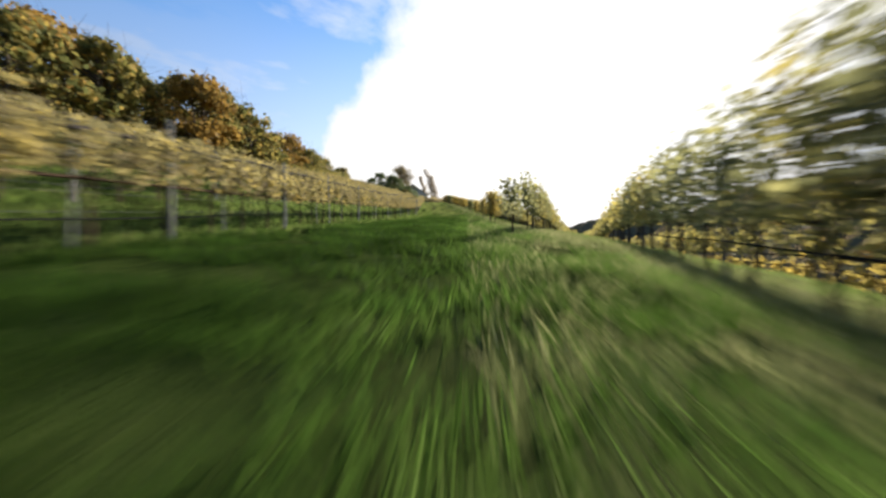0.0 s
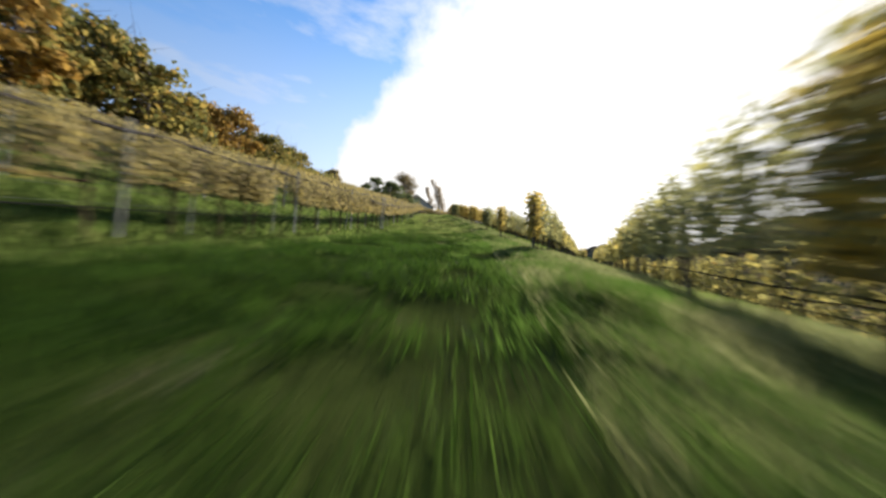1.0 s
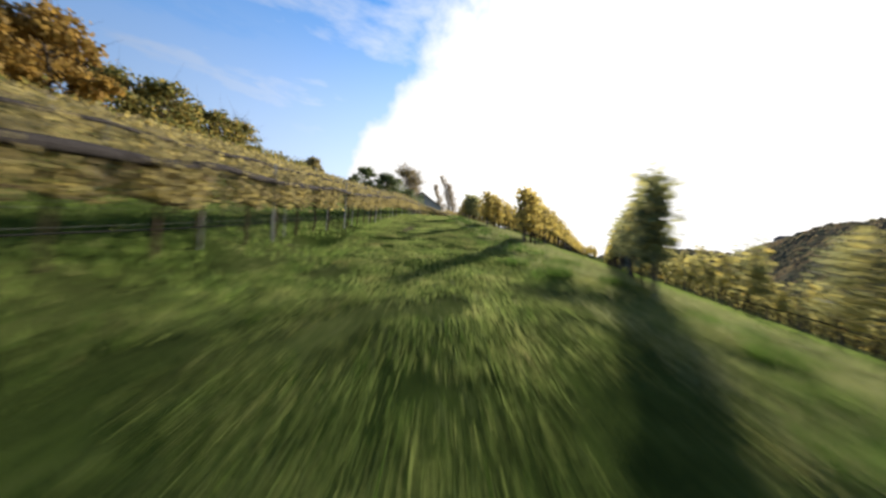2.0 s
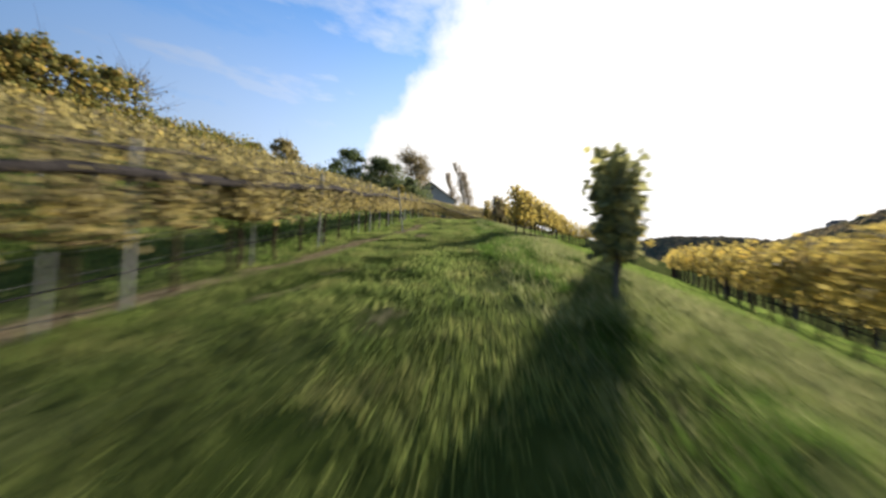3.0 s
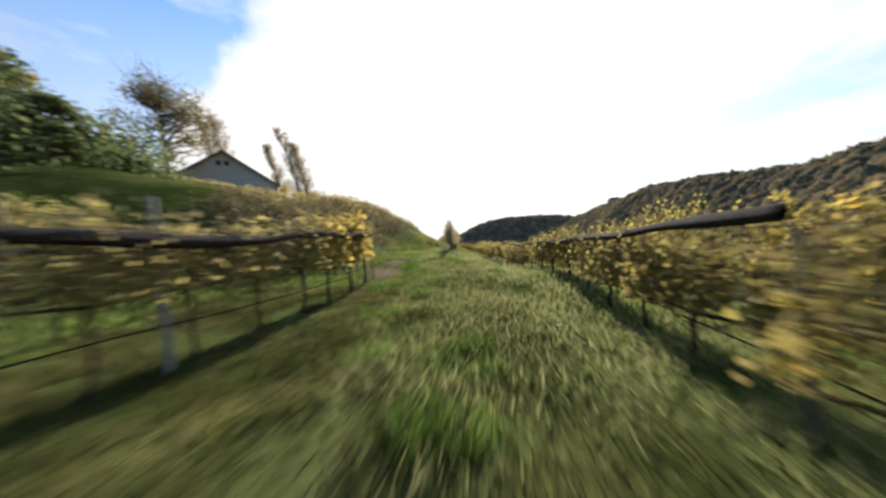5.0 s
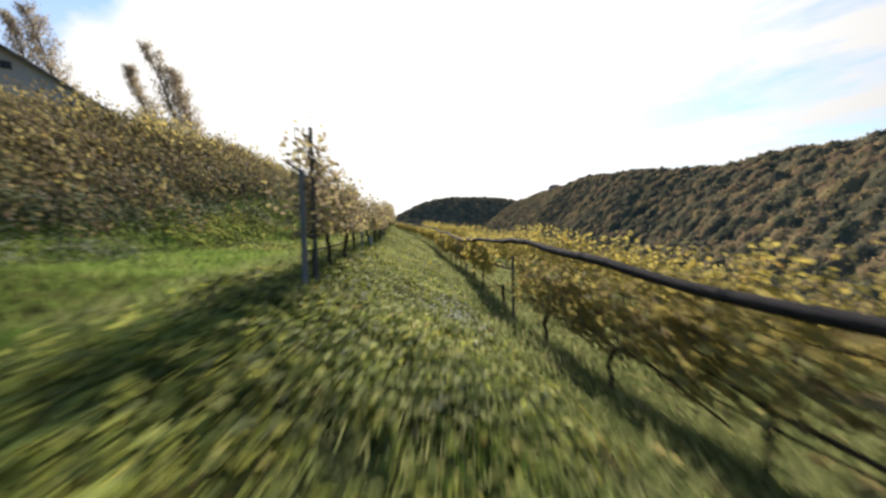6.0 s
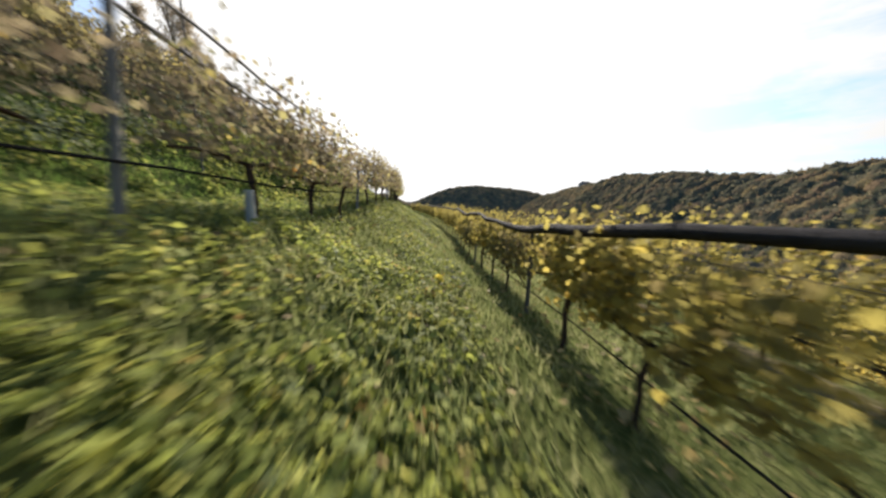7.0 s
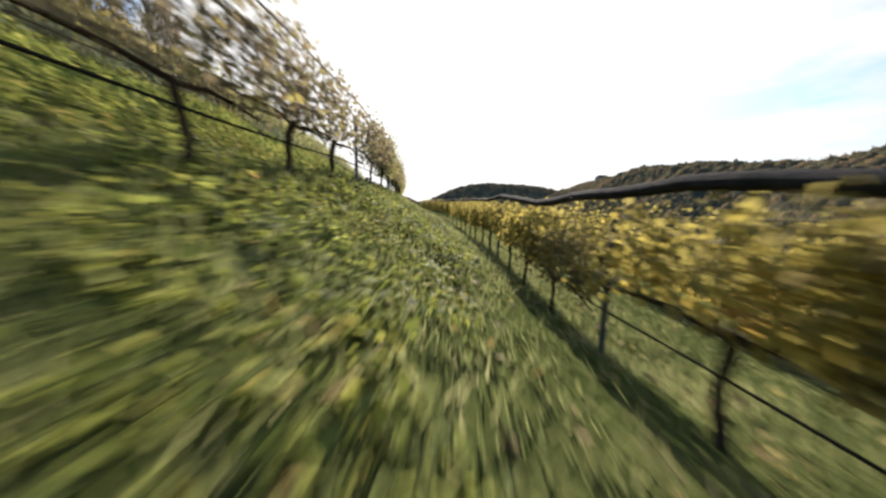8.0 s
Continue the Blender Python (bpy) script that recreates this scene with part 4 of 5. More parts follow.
# ---- trees ----
def tree_meshes(seed, tall, spread, leaves, size, mat, bare=0.0, clumps=26, low=0.28):
    """A trunk with limbs, and a crown of small leaves in uneven clumps."""
    rng = np.random.default_rng(seed)
    n = 7
    zz = np.linspace(-0.3, tall * 0.72, n)
    px, py = np.cumsum(rng.normal(0, tall * 0.012, n)), np.cumsum(rng.normal(0, tall * 0.012, n))
    stem = np.stack([px - px[0], py - py[0], zz], -1)
    r0 = tall * 0.022
    pieces = [tube_arrays(stem, np.linspace(r0, r0 * 0.3, n), 7)]
    tips = []
    for k in range(clumps):
        h = low + (0.95 - low) * (k + rng.random()) / clumps
        i = min(h / 0.72, 0.98) * (n - 1)
        b0 = stem[int(i)] * (1 - i % 1) + stem[min(int(i) + 1, n - 1)] * (i % 1)
        az = rng.uniform(0, 2 * np.pi)
        reach = spread * (1 - 0.75 * max(0, h - 0.45) / 0.5) * rng.uniform(0.45, 1.05)
        tip = b0 + np.array([math.cos(az) * reach, math.sin(az) * reach, tall * rng.uniform(0.04, 0.20)])
        tip[2] = min(tip[2], tall * 0.97)
        midp = (b0 + tip) / 2 + rng.normal(0, 0.08 * spread, 3)
        pieces.append(tube_arrays(np.array([b0, midp, tip]), [r0 * 0.36, r0 * 0.2, r0 * 0.07], 5))
        tips.append((tip, midp))
        for _ in range(3 if bare else 1):
            e = tip + rng.normal(0, spread * 0.24, 3) + [0, 0, spread * 0.16]
            pieces.append(tube_arrays(np.array([midp, (midp + e) / 2 + rng.normal(0, 0.05, 3), e]), [r0 * 0.16, r0 * 0.09, r0 * 0.03], 4))
    c, nrm = [], []
    for tip, midp in tips:
        m = int(leaves / clumps * rng.uniform(0.5, 1.5))
        rad = spread * rng.uniform(0.20, 0.36)
        d = rng.normal(size=(m, 3))
        d /= np.linalg.norm(d, axis=1)[:, None]
        nrm.append(d)
        c.append((tip * 0.8 + midp * 0.2) + d * rad * rng.uniform(0.35, 1.05, m)[:, None] * [1, 1, 0.75])
    tv, tf = join(pieces)
    lv, lf = leaf_arrays(rng, np.concatenate(c), size, 1, 0.0, np.concatenate(nrm))
    return mesh_from("trunk", tv, tf, TREE_BARK, True), mesh_from("crown", lv, lf, mat)


def tree(meshes, label, category="tree", group="", name="tree"):
    e = new(name)
    part("trunk", meshes[0], e)
    part("crown", meshes[1], e)
    return tagged(e, label, category, group)


def stand(ob, x, y, turn=0.0, scale=1.0):
    ob.matrix_basis = pose(x, y, float(height(x, y)) - 0.1, 0, 0, turn) @ Matrix.Scale(scale, 4)
    return ob


def plant(ob, x, y, turn=0.0, scale=1.0):
    c = copy_thing(ob, Matrix.Identity(4))
    return stand(c, x, y, turn, scale)


wood_kinds = [
    tree(tree_meshes(201, 9.5, 3.8, 1800, 0.48, WOOD_LEAF, low=0.1, clumps=44), "broadleaf tree with olive and brown autumn leaves", "tree", "hilltop wood"),
    tree(tree_meshes(202, 8.6, 3.4, 1800, 0.48, GREEN_LEAF, low=0.1, clumps=44), "dark green bushy tree at the wood edge", "tree", "hilltop wood"),
    tree(tree_meshes(203, 8.6, 4.0, 1800, 0.48, ORANGE_LEAF, low=0.08, clumps=44), "rounded tree with orange autumn leaves", "tree", "hilltop wood"),
    tree(tree_meshes(204, 8.0, 4.0, 1800, 0.48, WOOD_LEAF, low=0.06, clumps=44), "low spreading tree with yellow brown leaves", "tree", "hilltop wood"),
]
rng = random.Random(21)
spots = []
yv = -45.0
while yv < 84:
    ex = float(edge_x(yv))
    for d in (40, 46.5):
        spots.append((ex - d + rng.uniform(-2.2, 2.2), yv + rng.uniform(-1.8, 1.8)))
    yv += 4.6
for x, y in spots:
    if math.hypot(x + 74.1, y - 69.0) < 5.5:
        continue
    kind = 2 if 34 < y < 48 and rng.random() < 0.8 else 3 if y > 40 else rng.choice((0, 0, 2, 3, 3))
    plant(wood_kinds[kind], x, y, rng.uniform(0, 360), rng.uniform(0.82, 1.15) * float(np.interp(y, [-4, 12, 30, 44, 56, 66, 76], [0.98, 1.4, 1.2, 0.98, 0.86, 0.70, 0.42])))
for k, (x, y) in enumerate([(-52, -20), (-66, 16), (-70, 42), (-64, -4)]):
    stand(wood_kinds[k], x, y, 40 * k)
stand(tree(tree_meshes(211, 8.0, 4.4, 320, 0.24, SCRUB_LEAF, bare=1.0, clumps=40, low=0.3), "half bare tree with dark spreading twigs", "tree", "", "bare_tree"), -74.1, 69.0, 0.0, 0.98)
stand(tree(tree_meshes(212, 9.4, 4.2, 5200, 0.34, GREEN_LEAF, low=0.0, clumps=54), "dense dark green tree above the vines", "tree"), -68.4, 96.8, 0.0, 0.9)
stand(tree(tree_meshes(213, 14.4, 6.6, 5200, 0.30, BROWN_LEAF, bare=1.0, low=0.2, clumps=64), "tall thinning tree with brownish leaves beside the house", "tree"), -77.2, 130.0)
stand(tree(tree_meshes(214, 8.0, 4.6, 5000, 0.34, GREEN_LEAF, low=0.0, clumps=54), "bushy dark tree between taller ones", "tree"), -66.6, 103.6, 0.0, 0.9)
stand(tree(tree_meshes(215, 9.0, 3.4, 3600, 0.34, OLIVE_VINE, low=0.1, clumps=40), "pale yellow green tree on the slope", "tree"), -83.0, 94.0, 0.0, 0.86)
for k, (x, y, sc) in enumerate([(-78, 84, 0.36), (-76, 76, 0.36), (-74, 99, 0.6), (-71, 110, 0.75), (-90, 100, 0.9), (-60, 104, 0.5), (-58, 98, 0.42)]):
    plant(wood_kinds[(0, 3, 1)[k % 3]], x, y, 50 * k, sc)


def poplar_meshes(seed, tall, lean):
    rng = np.random.default_rng(seed)
    n = 9
    s = np.linspace(0, 1, n)
    stem = np.stack([lean * tall * s ** 1.6 * -1, 0 * s, tall * s - 0.3], -1)
    pieces = [tube_arrays(stem, np.linspace(0.22, 0.03, n), 6)]
    c = []
    for k in range(90):
        h = 0.10 + 0.88 * (k + rng.random()) / 90
        b0 = np.array([-lean * tall * h ** 1.6, 0, tall * h])
        az, ln = rng.uniform(0, 6.28), tall * 0.25 * (1.05 - h) ** 0.5 * rng.uniform(0.6, 1.1)
        tip = b0 + [math.cos(az) * ln * 0.68, math.sin(az) * ln * 0.68, ln]
        pieces.append(tube_arrays(np.array([b0, b0 * 0.45 + tip * 0.55 + rng.normal(0, 0.08, 3), tip]), [0.05, 0.03, 0.012], 4))
        m = int(rng.uniform(42, 75))
        f = rng.uniform(0.2, 1.05, m)[:, None]
        c.append(b0 + (tip - b0) * f + rng.normal(0, 0.27, (m, 3)))
    tv, tf = join(pieces)
    lv, lf = leaf_arrays(rng, np.concatenate(c), 0.24, 1)
    return mesh_from("trunk", tv, tf, TREE_BARK, True), mesh_from("crown", lv, lf, POPLAR_LEAF)


for x, y, top, lean, k in ((-82.5, 167.7, 49.1, 0.24, 1), (-86.1, 168.4, 45.2, 0.22, 2), (-79.9, 169.5, 45.3, 0.2, 3), (-95.5, 162.4, 51.2, 0.2, 4), (-97.8, 162.0, 49.6, 0.2, 5)):
    tall = top - float(height(x, y)) + 0.1
    e = tree(poplar_meshes(300 + k, tall, lean), "tall slender poplar with thinning greyish leaves", "poplar", "poplars by the house", "poplar_tree")
    stand(e, x + lean * tall, y)


# ---- house ----
def box_bm(bm, x0, x1, y0, y1, z0, z1):
    g = bmesh.ops.create_cube(bm, size=1.0)
    bmesh.ops.scale(bm, vec=(x1 - x0, y1 - y0, z1 - z0), verts=g["verts"])
    bmesh.ops.translate(bm, vec=((x0 + x1) / 2, (y0 + y1) / 2, (z0 + z1) / 2), verts=g["verts"])


def bm_part(name, bm, mat, parent, label=""):
    me = bpy.data.meshes.new(name)
    bm.to_mesh(me)
    bm.free()
    me.materials.append(mat)
    return part(name, me, parent, label)


def house():
    half, deep, eave, ridge = 7.6, 18.0, 2.6, 7.7
    e = new("house")
    bm = bmesh.new()
    ring = [(-half, -2.0), (half, -2.0), (half, eave), (0, ridge - 0.15), (-half, eave)]
    f = bm.faces.new([bm.verts.new((x, 0, z)) for x, z in ring])
    r = bmesh.ops.extrude_face_region(bm, geom=[f])
    bmesh.ops.translate(bm, vec=(0, deep, 0), verts=[v for v in r["geom"] if isinstance(v, bmesh.types.BMVert)])
    bmesh.ops.recalc_face_normals(bm, faces=bm.faces)
    bm_part("wall", bm, PLASTER, e, "pale grey plastered gable wall")
    for s in (-1, 1):
        bm = bmesh.new()
        slope = math.atan2(ridge - eave, half)
        box_bm(bm, 0, math.hypot(half, ridge - eave) + 0.6, -0.45, deep + 0.45, -0.02, 0.18)
        bmesh.ops.rotate(bm, cent=(0, 0, 0), matrix=Matrix.Rotation(slope, 3, "Y"), verts=bm.verts)
        bmesh.ops.translate(bm, vec=(0, 0, ridge - 0.12), verts=bm.verts)
        if s < 0:
            bmesh.ops.scale(bm, vec=(-1, 1, 1), verts=bm.verts)
            bmesh.ops.reverse_faces(bm, faces=bm.faces)
        rf = bm_part("roof", bm, ROOF, e, "dark tiled roof slope")
        bm = bmesh.new()
        box_bm(bm, 0, math.hypot(half, ridge - eave) + 0.6, -0.49, -0.45, -0.12, 0.16)
        bmesh.ops.rotate(bm, cent=(0, 0, 0), matrix=Matrix.Rotation(slope, 3, "Y"), verts=bm.verts)
        bmesh.ops.translate(bm, vec=(0, 0, ridge - 0.12), verts=bm.verts)
        if s < 0:
            bmesh.ops.scale(bm, vec=(-1, 1, 1), verts=bm.verts)
            bmesh.ops.reverse_faces(bm, faces=bm.faces)
        bm_part("bargeboard", bm, WOODWORK, rf)
    for x in (-0.55, 0.55):
        bm = bmesh.new()
        for a in ((x - 0.36, x + 0.36, 5.35, 5.43), (x - 0.36, x + 0.36, 6.02, 6.10), (x - 0.36, x - 0.28, 5.43, 6.02), (x + 0.28, x + 0.36, 5.43, 6.02)):
            box_bm(bm, a[0], a[1], -0.06, 0.02, a[2], a[3])
        w = bm_part("window", bm, WOODWORK, e, "small attic window")
        bm = bmesh.new()
        box_bm(bm, x - 0.28, x + 0.28, -0.02, 0.01, 5.43, 6.02)
        bm_part("pane", bm, DARK_GLASS, w)
    return tagged(e, "grey plastered house gable with a dark roof", "house")


h_ob = house()
h_ob.matrix_basis = pose(-75.9, 138.6, 33.7 - 7.7, 0, 0, 36)


def ridge_house():
    """A plain house with a hipped roof, far off on the ridge."""
    e = new("ridge_house")
    bm = bmesh.new()
    box_bm(bm, -9, 9, -6, 6, -4, 5)
    bm_part("wall", bm, PLASTER, e)
    bm = bmesh.new()
    eaves = [bm.verts.new(p) for p in ((-9.8, -6.8, 5), (9.8, -6.8, 5), (9.8, 6.8, 5), (-9.8, 6.8, 5))]
    top = [bm.verts.new(p) for p in ((-5, 0, 9.6), (5, 0, 9.6))]
    for f in ((0, 1, 5, 4), (1, 2, 5), (2, 3, 4, 5), (3, 0, 4)):
        bm.faces.new([(eaves + top)[k] for k in f])
    bm.faces.new(eaves[::-1])
    bm_part("roof", bm, ROOF, e, "dark hipped roof")
    for x in (-5.5, 0, 5.5):
        bm = bmesh.new()
        box_bm(bm, x - 0.7, x + 0.7, -6.08, -5.95, 1.2, 3.2)
        bm_part("window", bm, DARK_GLASS, e)
    return tagged(e, "distant house with a dark hipped roof on the ridge", "house")


ridge_house().matrix_basis = pose(192, 582, 57.5, 0, 0, -25)


# ---- shrubs on the bank, far woods, grass ----
def scatter(name, rng, x, y, mat, leaves, size, spread, tall, label, category, shape=1):
    """Low clumps of leaves at places of the plan, joined."""
    cs = []
    for a, c, up in zip(x, y, np.broadcast_to(tall, np.shape(x))):
        m = int(leaves * rng.uniform(0.6, 1.4))
        s, h = spread * rng.uniform(0.6, 1.4), up * rng.uniform(0.5, 1.3)
        d = rng.normal(size=(m, 3))
        d /= np.linalg.norm(d, axis=1)[:, None]
        d *= rng.uniform(0.5, 1.0, m)[:, None]
        cs.append(np.stack([a + d[:, 0] * s, c + d[:, 1] * s, np.abs(d[:, 2]) * h], -1))
    p = np.concatenate(cs)
    p[:, 2] += height(p[:, 0], p[:, 1], False)
    v, f = leaf_arrays(rng, p, size, shape)
    return tagged(new(name, mesh_from(name, v, f, mat)), label, category, kind="stuff")


g = np.random.default_rng(41)
n = 650
by = g.uniform(101, 162, n)
bv = g.uniform(5.5, 16, n)
ty = g.uniform(106, 162, 260)
scatter("bank_bushes", g, edge_x(ty) - g.uniform(7.5, 13.0, 260), ty, OLIVE_VINE, 130, 0.14, 1.4, np.where(ty > 116, 1.5, 0.8), "tall yellow olive weeds along the bank top", "bushes")
bx = edge_x(by) - 5.2 - (bv - 5.5) * 0.6
up = by + 8 * (wobble(bx, by, 3.0) - 0.5) > 128
scatter("upper_bank_shrubs", g, bx[up], by[up], GREEN_VINE, 115, 0.11, 1.1, 1.25, "yellow green bushes further along the bank", "shrubs")
bx, by = bx[~up], by[~up]
scatter("bank_shrubs", g, bx, by, SCRUB_LEAF, 115, 0.11, 1.1, 1.2, "brown and green scrub on the bank", "shrubs")
n = 420
by = g.uniform(99.5, 162, n)
bv = g.uniform(4.2, 8.5, n)
scatter("brambles", g, edge_x(by) - bv, by, BRAMBLE_LEAF, 130, 0.075, 0.7, 0.55, "low grey green brambles below the bank", "brambles")
n = 1000
by = g.uniform(96, 240, n)
bv = g.uniform(10.5, 44, n)
keep = (by > 118) | (bv > 26)
scatter("slope_scrub", g, (edge_x(by) - bv)[keep], by[keep], OLIVE_VINE, 34, 0.22, 1.6, 0.45, "yellowish tall weeds on the upper slope", "weeds")

hy = g.uniform(88, 113, 150)
scatter("hedge", g, -66 + g.normal(0, 3.2, 150), hy, GREEN_LEAF, 150, 0.3, 1.7, 3.6, "dense green hedge under the trees", "hedge")
hy = g.uniform(46, 100, 330)
scatter("wood_edge_bushes", g, edge_x(hy) - g.uniform(35, 46, 330), hy, WOOD_LEAF, 110, 0.3, 1.9, 3.1, "yellow brown bushes along the wood edge", "bushes")
hy = g.uniform(-40, 50, 200)
scatter("forest_edge_shrubs", g, edge_x(hy) - g.uniform(35, 41, 200), hy, WOOD_LEAF, 110, 0.3, 1.5, 2.4, "brown shrubs at the foot of the wood", "bushes")

# woods on the hills across the valley: a closed canopy of domed crowns, with sprays of leaves on it
def canopy(name, x0, x1, ys_, step, count, r0, r1, sprays, label):
    xs_ = np.arange(x0, x1, step)
    cx, cy = np.meshgrid(xs_, ys_)
    top = np.full(cx.shape, 0.6)
    tint = np.zeros(cx.shape)
    px, py = g.uniform(x0, x1, count), g.uniform(ys_[0], ys_[-1], count)
    pr = g.uniform(r0, r1, count)
    pt = np.clip(g.beta(1.1, 1.1, count), 0, 1)
    pz = pr * g.uniform(0.4, 0.85, count)
    for a, c, r, w, h in zip(px, py, pr, pt, pz):
        i0, i1 = np.searchsorted(ys_, (c - r, c + r))
        j0, j1 = np.searchsorted(xs_, (a - r, a + r))
        if i1 <= i0 or j1 <= j0:
            continue
        q = 1 - ((cx[i0:i1, j0:j1] - a) ** 2 + (cy[i0:i1, j0:j1] - c) ** 2) / r ** 2
        z = h * np.sqrt(np.maximum(q, 0))
        win = z > top[i0:i1, j0:j1]
        top[i0:i1, j0:j1][win] = z[win]
        tint[i0:i1, j0:j1][win] = w
    edge = smooth(x0, x0 + 6, cx) * (1 - smooth(x1 - 8, x1 - 2, cx))
    top = (top + g.normal(0, 0.55, top.shape) + 1.1 * (wobble(cx, cy, step * 2.1) - 0.5)) * edge - 1.2 * (1 - edge)
    zz = height(cx, cy, False) + top + 1.8 * edge
    nx_, ny_ = len(xs_), len(ys_)
    ii = np.arange(nx_ * ny_).reshape(ny_, nx_)
    quads_ = np.stack([ii[:-1, :-1], ii[:-1, 1:], ii[1:, 1:], ii[1:, :-1]], -1).reshape(-1, 4)
    me = mesh_from(name, np.stack([cx, cy, zz], -1).reshape(-1, 3), quads_, HAZED_LEAF, True)
    a = me.attributes.new("tint", "FLOAT", "POINT")
    a.data.foreach_set("value", tint.ravel().astype(np.float32))
    tagged(new(name, me), label, "woods", kind="stuff")
    if sprays:
        pick = g.integers(0, nx_ * ny_, sprays)
        keep_ = (edge.ravel()[pick] > 0.9) & (cy.ravel()[pick] > 130)
        pick = pick[keep_]
        p = np.stack([cx.ravel()[pick], cy.ravel()[pick], zz.ravel()[pick]], -1) + g.normal(0, 0.5, (len(pick), 3))
        v, f = leaf_arrays(g, p, g.uniform(0.5, 1.3, len(pick)), 1)
        me = mesh_from(name + "_sprays", v, f, HAZED_LEAF)
        a = me.attributes.new("tint", "FLOAT", "POINT")
        a.data.foreach_set("value", np.repeat(np.clip(tint.ravel()[pick] + g.normal(0, 0.12, len(pick)), 0, 1), 4).astype(np.float32))
        tagged(new(name + "_sprays", me), "outer leaf sprays of the distant woods", "woods", kind="stuff")


canopy("far_woods", 80, 216, np.concatenate([np.arange(-150, 125, 6.0), np.arange(125, 740, 1.3)]), 1.3, 7000, 1.9, 5.0, 70000, "dark autumn woods covering the opposite hills")
canopy("farthest_woods", -130, 340, np.arange(690, 935, 3.2), 3.2, 2600, 4.0, 7.0, 9000, "hazy woods on the hill that closes the valley")


def blades(name, rng, x, y, tall, wide, mat, label, lean=0.45):
    """Blades of grass, each a bent strip."""
    n = len(x)
    z = height(x, y)
    h = tall * rng.uniform(0.5, 1.4, n)
    az = rng.uniform(0, 2 * np.pi, n)
    la = rng.uniform(0, 2 * np.pi, n)
    ln = h * rng.uniform(0.1, lean * 2, n)
    w = wide * rng.uniform(0.7, 1.3, n)
    base = np.stack([x, y, z - 0.01], -1)
    sd = np.stack([np.cos(az) * w, np.sin(az) * w, 0 * w], -1)
    tp = base + np.stack([np.cos(la) * ln, np.sin(la) * ln, h], -1)
    v = np.stack([base - sd, base + sd, tp], 1)
    f = np.arange(n * 3).reshape(n, 3)
    return tagged(new(name, mesh_from(name, v.reshape(-1, 3), f, mat)), label, "grass", kind="stuff")


def clumped(rng, n, y0, y1, u0, u1, size=1.1, bias=0.35):
    y = rng.uniform(y0, y1, n * 2)
    u = rng.uniform(u0, u1, n * 2)
    x = edge_x(y) + u
    keep = (wobble(x, y, size) + bias * rng.random(n * 2) > 0.5) & (bare_earth(x, y) < 0.15 + 0.55 * rng.random(n * 2))
    return x[keep], y[keep]


x, y = clumped(g, 380000, -13, 106, -7.5, 1.0, 0.7, 0.3)
late = y + 14 * (wobble(x, y, 3.0) - 0.5) + g.normal(0, 6, len(y)) > 30
# lower blades more than about 2.4 m inside the edge get the darker green
deep_green = ~late & (x - edge_x(y) + 1.2 * (wobble(x, y, 2.0) - 0.5) + g.normal(0, 0.35, len(x)) < -2.4)
near = ~late & ~deep_green
blades("track_grass", g, x[near], y[near], 0.125, 0.008, GRASS_BLADE, "short green grass of the track", 0.6)
blades("lush_track_grass", g, x[deep_green], y[deep_green], 0.14, 0.008, DEEP_GREEN_BLADE, "deep green grass on the inner side of the track", 0.6)
bend = late & (y + 8 * (wobble(x, y, 3.0) - 0.5) > 84)
late &= ~bend
blades("upper_track_grass", g, x[late], y[late], 0.09, 0.009, MIXED_BLADE, "short green and straw grass higher on the track", 0.75)
blades("bend_grass", g, x[bend], y[bend], 0.10, 0.009, STRAW_BLADE, "olive and straw coloured grass where the track bends", 0.75)
x, y = clumped(g, 85000, -13, 106, -1.5, 3.6, 0.8, 0.4)
blades("edge_grass", g, x, y, 0.15, 0.010, PALE_BLADE, "paler drying grass along the track edge", 0.6)
x, y = clumped(g, 60000, -13, 100, -17, -6.5, 1.1, 0.4)
blades("slope_grass", g, x, y, 0.15, 0.014, LAWN_BLADE, "rough grass under the rows above the track")
# tussocks along the outer edge of the track
n = 190
ty = g.uniform(-12, 104, n)
tx = edge_x(ty) + g.normal(-0.75, 0.55, n)
tx, ty = np.concatenate([tx, edge_x(np.array([99.7, 100.4, 97.9, 101.0, 103.0])) + [-1.6, 1.4, 1.3, 0.4, 1.5]]), np.concatenate([ty, [99.7, 100.4, 97.9, 101.0, 103.0]])
k = 150
tr = np.repeat(g.uniform(0.18, 0.5, len(tx)), k)
ta, td = g.uniform(0, 6.283, len(tr)), np.sqrt(g.random(len(tr)))
blades("tussock_grass", g, np.repeat(tx, k) + np.cos(ta) * tr * td, np.repeat(ty, k) + np.sin(ta) * tr * td, 0.19, 0.010, GRASS_BLADE, "long tussocky grass along the track edge", 0.7)
x, y = clumped(g, 24000, 97, 117, -5.5, -0.9, 0.9, 0.6)
blades("terrace_grass", g, x, y, 0.10, 0.012, LAWN_BLADE, "bright short grass below the bank")
x, y = clumped(g, 64000, -12, 100, 2.6, 13.0, 0.9, 0.5)
blades("lower_grass", g, x, y, 0.11, 0.016, LAWN_BLADE, "green grass between the rows below the track")
x, y = clumped(g, 34000, 92, 150, 3.9, 8.0, 0.9, 0.8)
blades("lower_alley_grass", g, x, y, 0.07, 0.012, PALE_BLADE, "short pale green grass beyond the net row")
x, y = clumped(g, 60000, 98, 152, -1.5, 5.0, 0.9, 0.5)
blades("alley_grass", g, x, y, 0.14, 0.010, PALE_BLADE, "pale green grass between the vine rows")
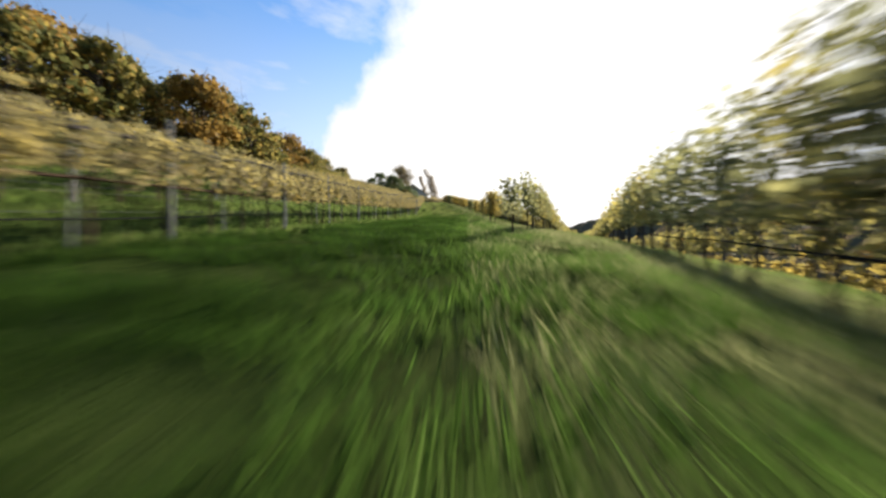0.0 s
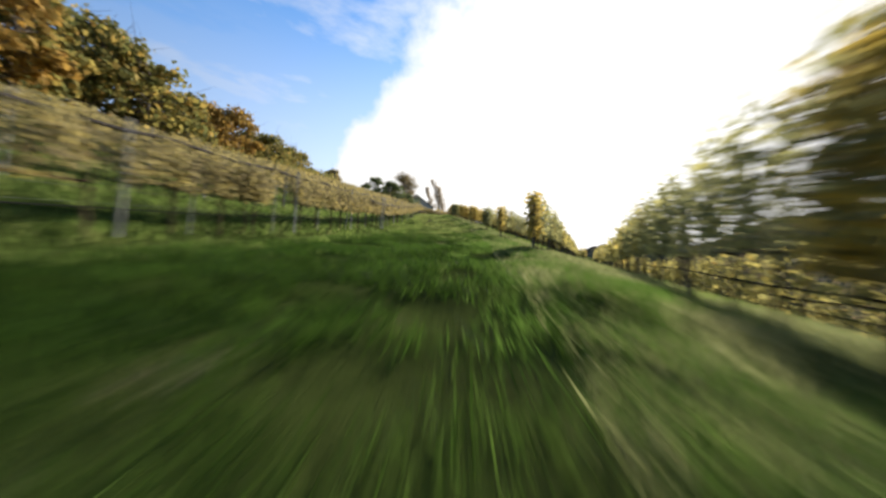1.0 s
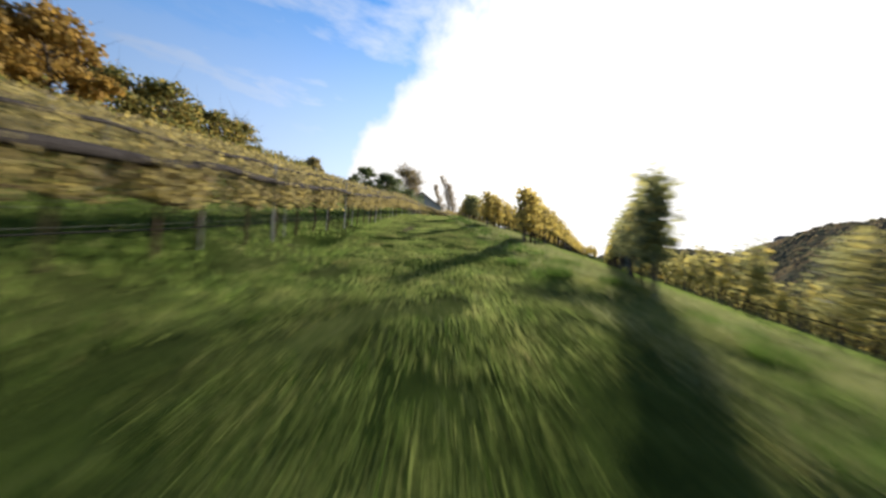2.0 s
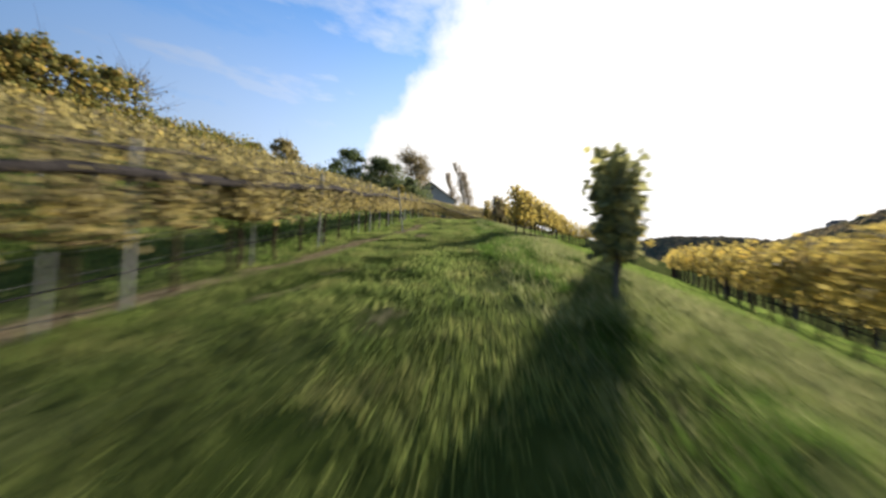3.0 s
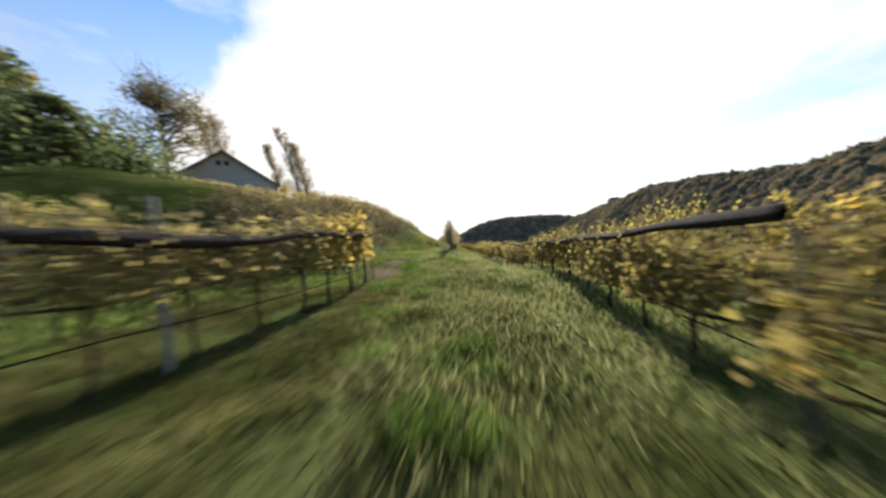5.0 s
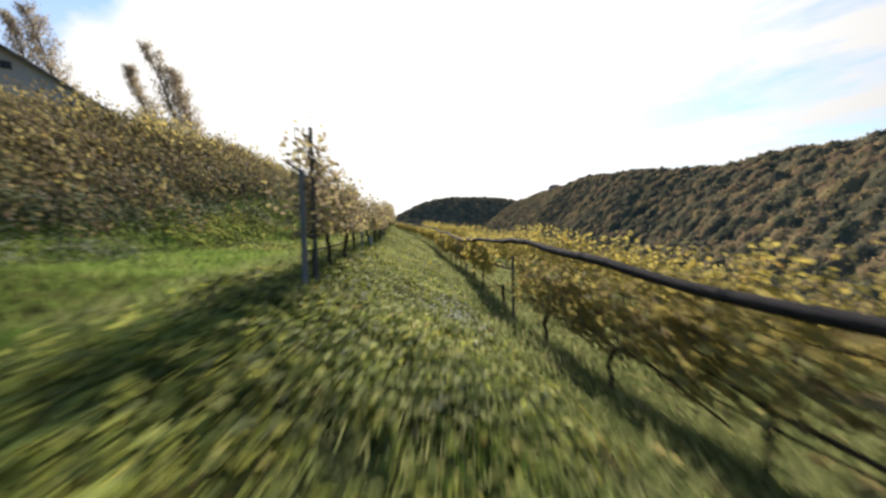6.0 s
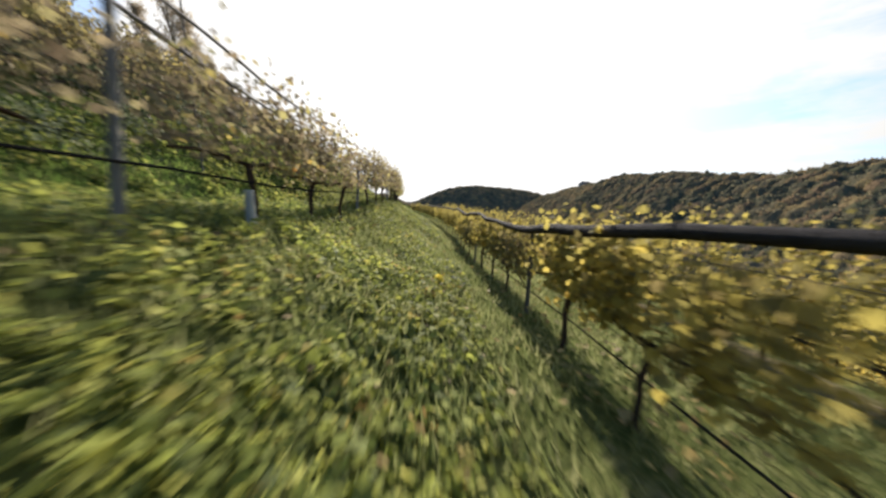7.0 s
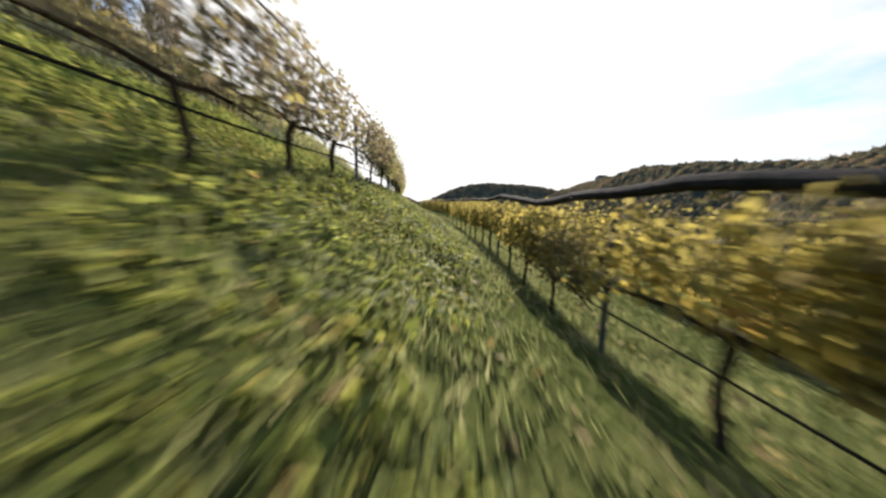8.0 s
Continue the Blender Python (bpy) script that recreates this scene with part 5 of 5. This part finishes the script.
# leafy weeds in low mounds
n = 14500
wy = 101.5 + 36 * g.random(n) ** 1.25
wu = np.where(wy > 110, g.uniform(-4.8, 2.5, n), g.uniform(-1.0, 2.5, n))
wx = edge_x(wy) + wu
keep = wobble(wx, wy, 1.9) + 0.45 * wobble(wx, wy, 0.5) + 0.25 * g.random(n) - 0.25 * smooth(1.2, 3.0, wu) > 0.58 - 0.12 * smooth(101, 106, wy)
wx, wy = wx[keep], wy[keep]
k = 10
m = len(wx)
rad = np.repeat(g.uniform(0.06, 0.17, m), k)
hgt = np.repeat(g.uniform(0.05, 0.20, m) * (0.5 + wobble(wx, wy, 1.2)), k)
d = g.normal(size=(m * k, 3))
d /= np.linalg.norm(d, axis=1)[:, None]
d[:, 2] = np.abs(d[:, 2])
px, py = np.repeat(wx, k) + d[:, 0] * rad, np.repeat(wy, k) + d[:, 1] * rad
v, f = leaf_arrays(g, np.stack([px, py, height(px, py) + 0.015 + d[:, 2] * hgt], -1), g.uniform(0.04, 0.085, m * k), 1, 0.0, d * [0.7, 0.7, 1.0] + [0, 0, 0.45])
tagged(new("ground_weeds", mesh_from("ground_weeds", v, f, WEED_LEAF)), "low leafy green weeds between the vine rows", "weeds", kind="stuff")

# fallen leaves along the rows and between them
n = 3000
wy = g.uniform(92, 146, n)
wx = edge_x(wy) + np.where(g.random(n) < 0.5, g.normal(4.2, 0.7, n), g.uniform(-1.0, 4.5, n))
v, f = leaf_arrays(g, np.stack([wx, wy, height(wx, wy) + g.uniform(0.015, 0.12, n)], -1), g.uniform(0.04, 0.075, n), 5, 0.0, np.tile([0.0, 0.1, 1.0], (n, 1)))
tagged(new("fallen_leaves", mesh_from("fallen_leaves", v, f, FALLEN_LEAF)), "brown and yellow vine leaves lying in the grass", "fallen leaves", kind="stuff")
n = 170
wy = 106.5 + g.normal(0, 0.55, n)
wx = -36.85 + g.normal(0, 0.15, n)
z = height(wx, wy)
v, f = leaf_arrays(g, np.stack([wx, wy, z + g.uniform(0.10, 0.24, n)], -1), 0.035, 1, 0.0, np.tile([0.0, 0.0, 1.0], (n, 1)))
tagged(new("white_flowers", mesh_from("white_flowers", v, f, PALE_FLOWER)), "small white flowers in the grass alley", "flowers", kind="stuff")


def yellow_weed(x, y):
    """A single tall weed with bright yellow leaves round a bent stem."""
    e = new("yellow_weed")
    stem = np.array([[0, 0, -0.02], [0.01, 0.02, 0.10], [0.03, 0.02, 0.20], [0.03, 0.05, 0.29]])
    v, f = tube_arrays(stem, [0.006, 0.005, 0.004, 0.002], 5)
    part("stem", mesh_from("stem", v, f, BARK, True), e, "thin brown stem")
    at = g.uniform(0.25, 1.0, 46)
    c = np.stack([np.interp(at, np.linspace(0, 1, 4), stem[:, k]) for k in range(3)], -1) + g.normal(0, 0.055, (46, 3))
    v, f = leaf_arrays(g, c, g.uniform(0.04, 0.07, 46), 5)
    part("foliage", mesh_from("foliage", v, f, YELLOW_WEED), e, "bright yellow leaves")
    e.matrix_basis = pose(x, y, float(height(x, y))) @ Matrix.Scale(0.6, 4)
    return tagged(e, "bright yellow leafy weed standing in the alley", "weed")


yellow_weed(-36.74, 113.78)
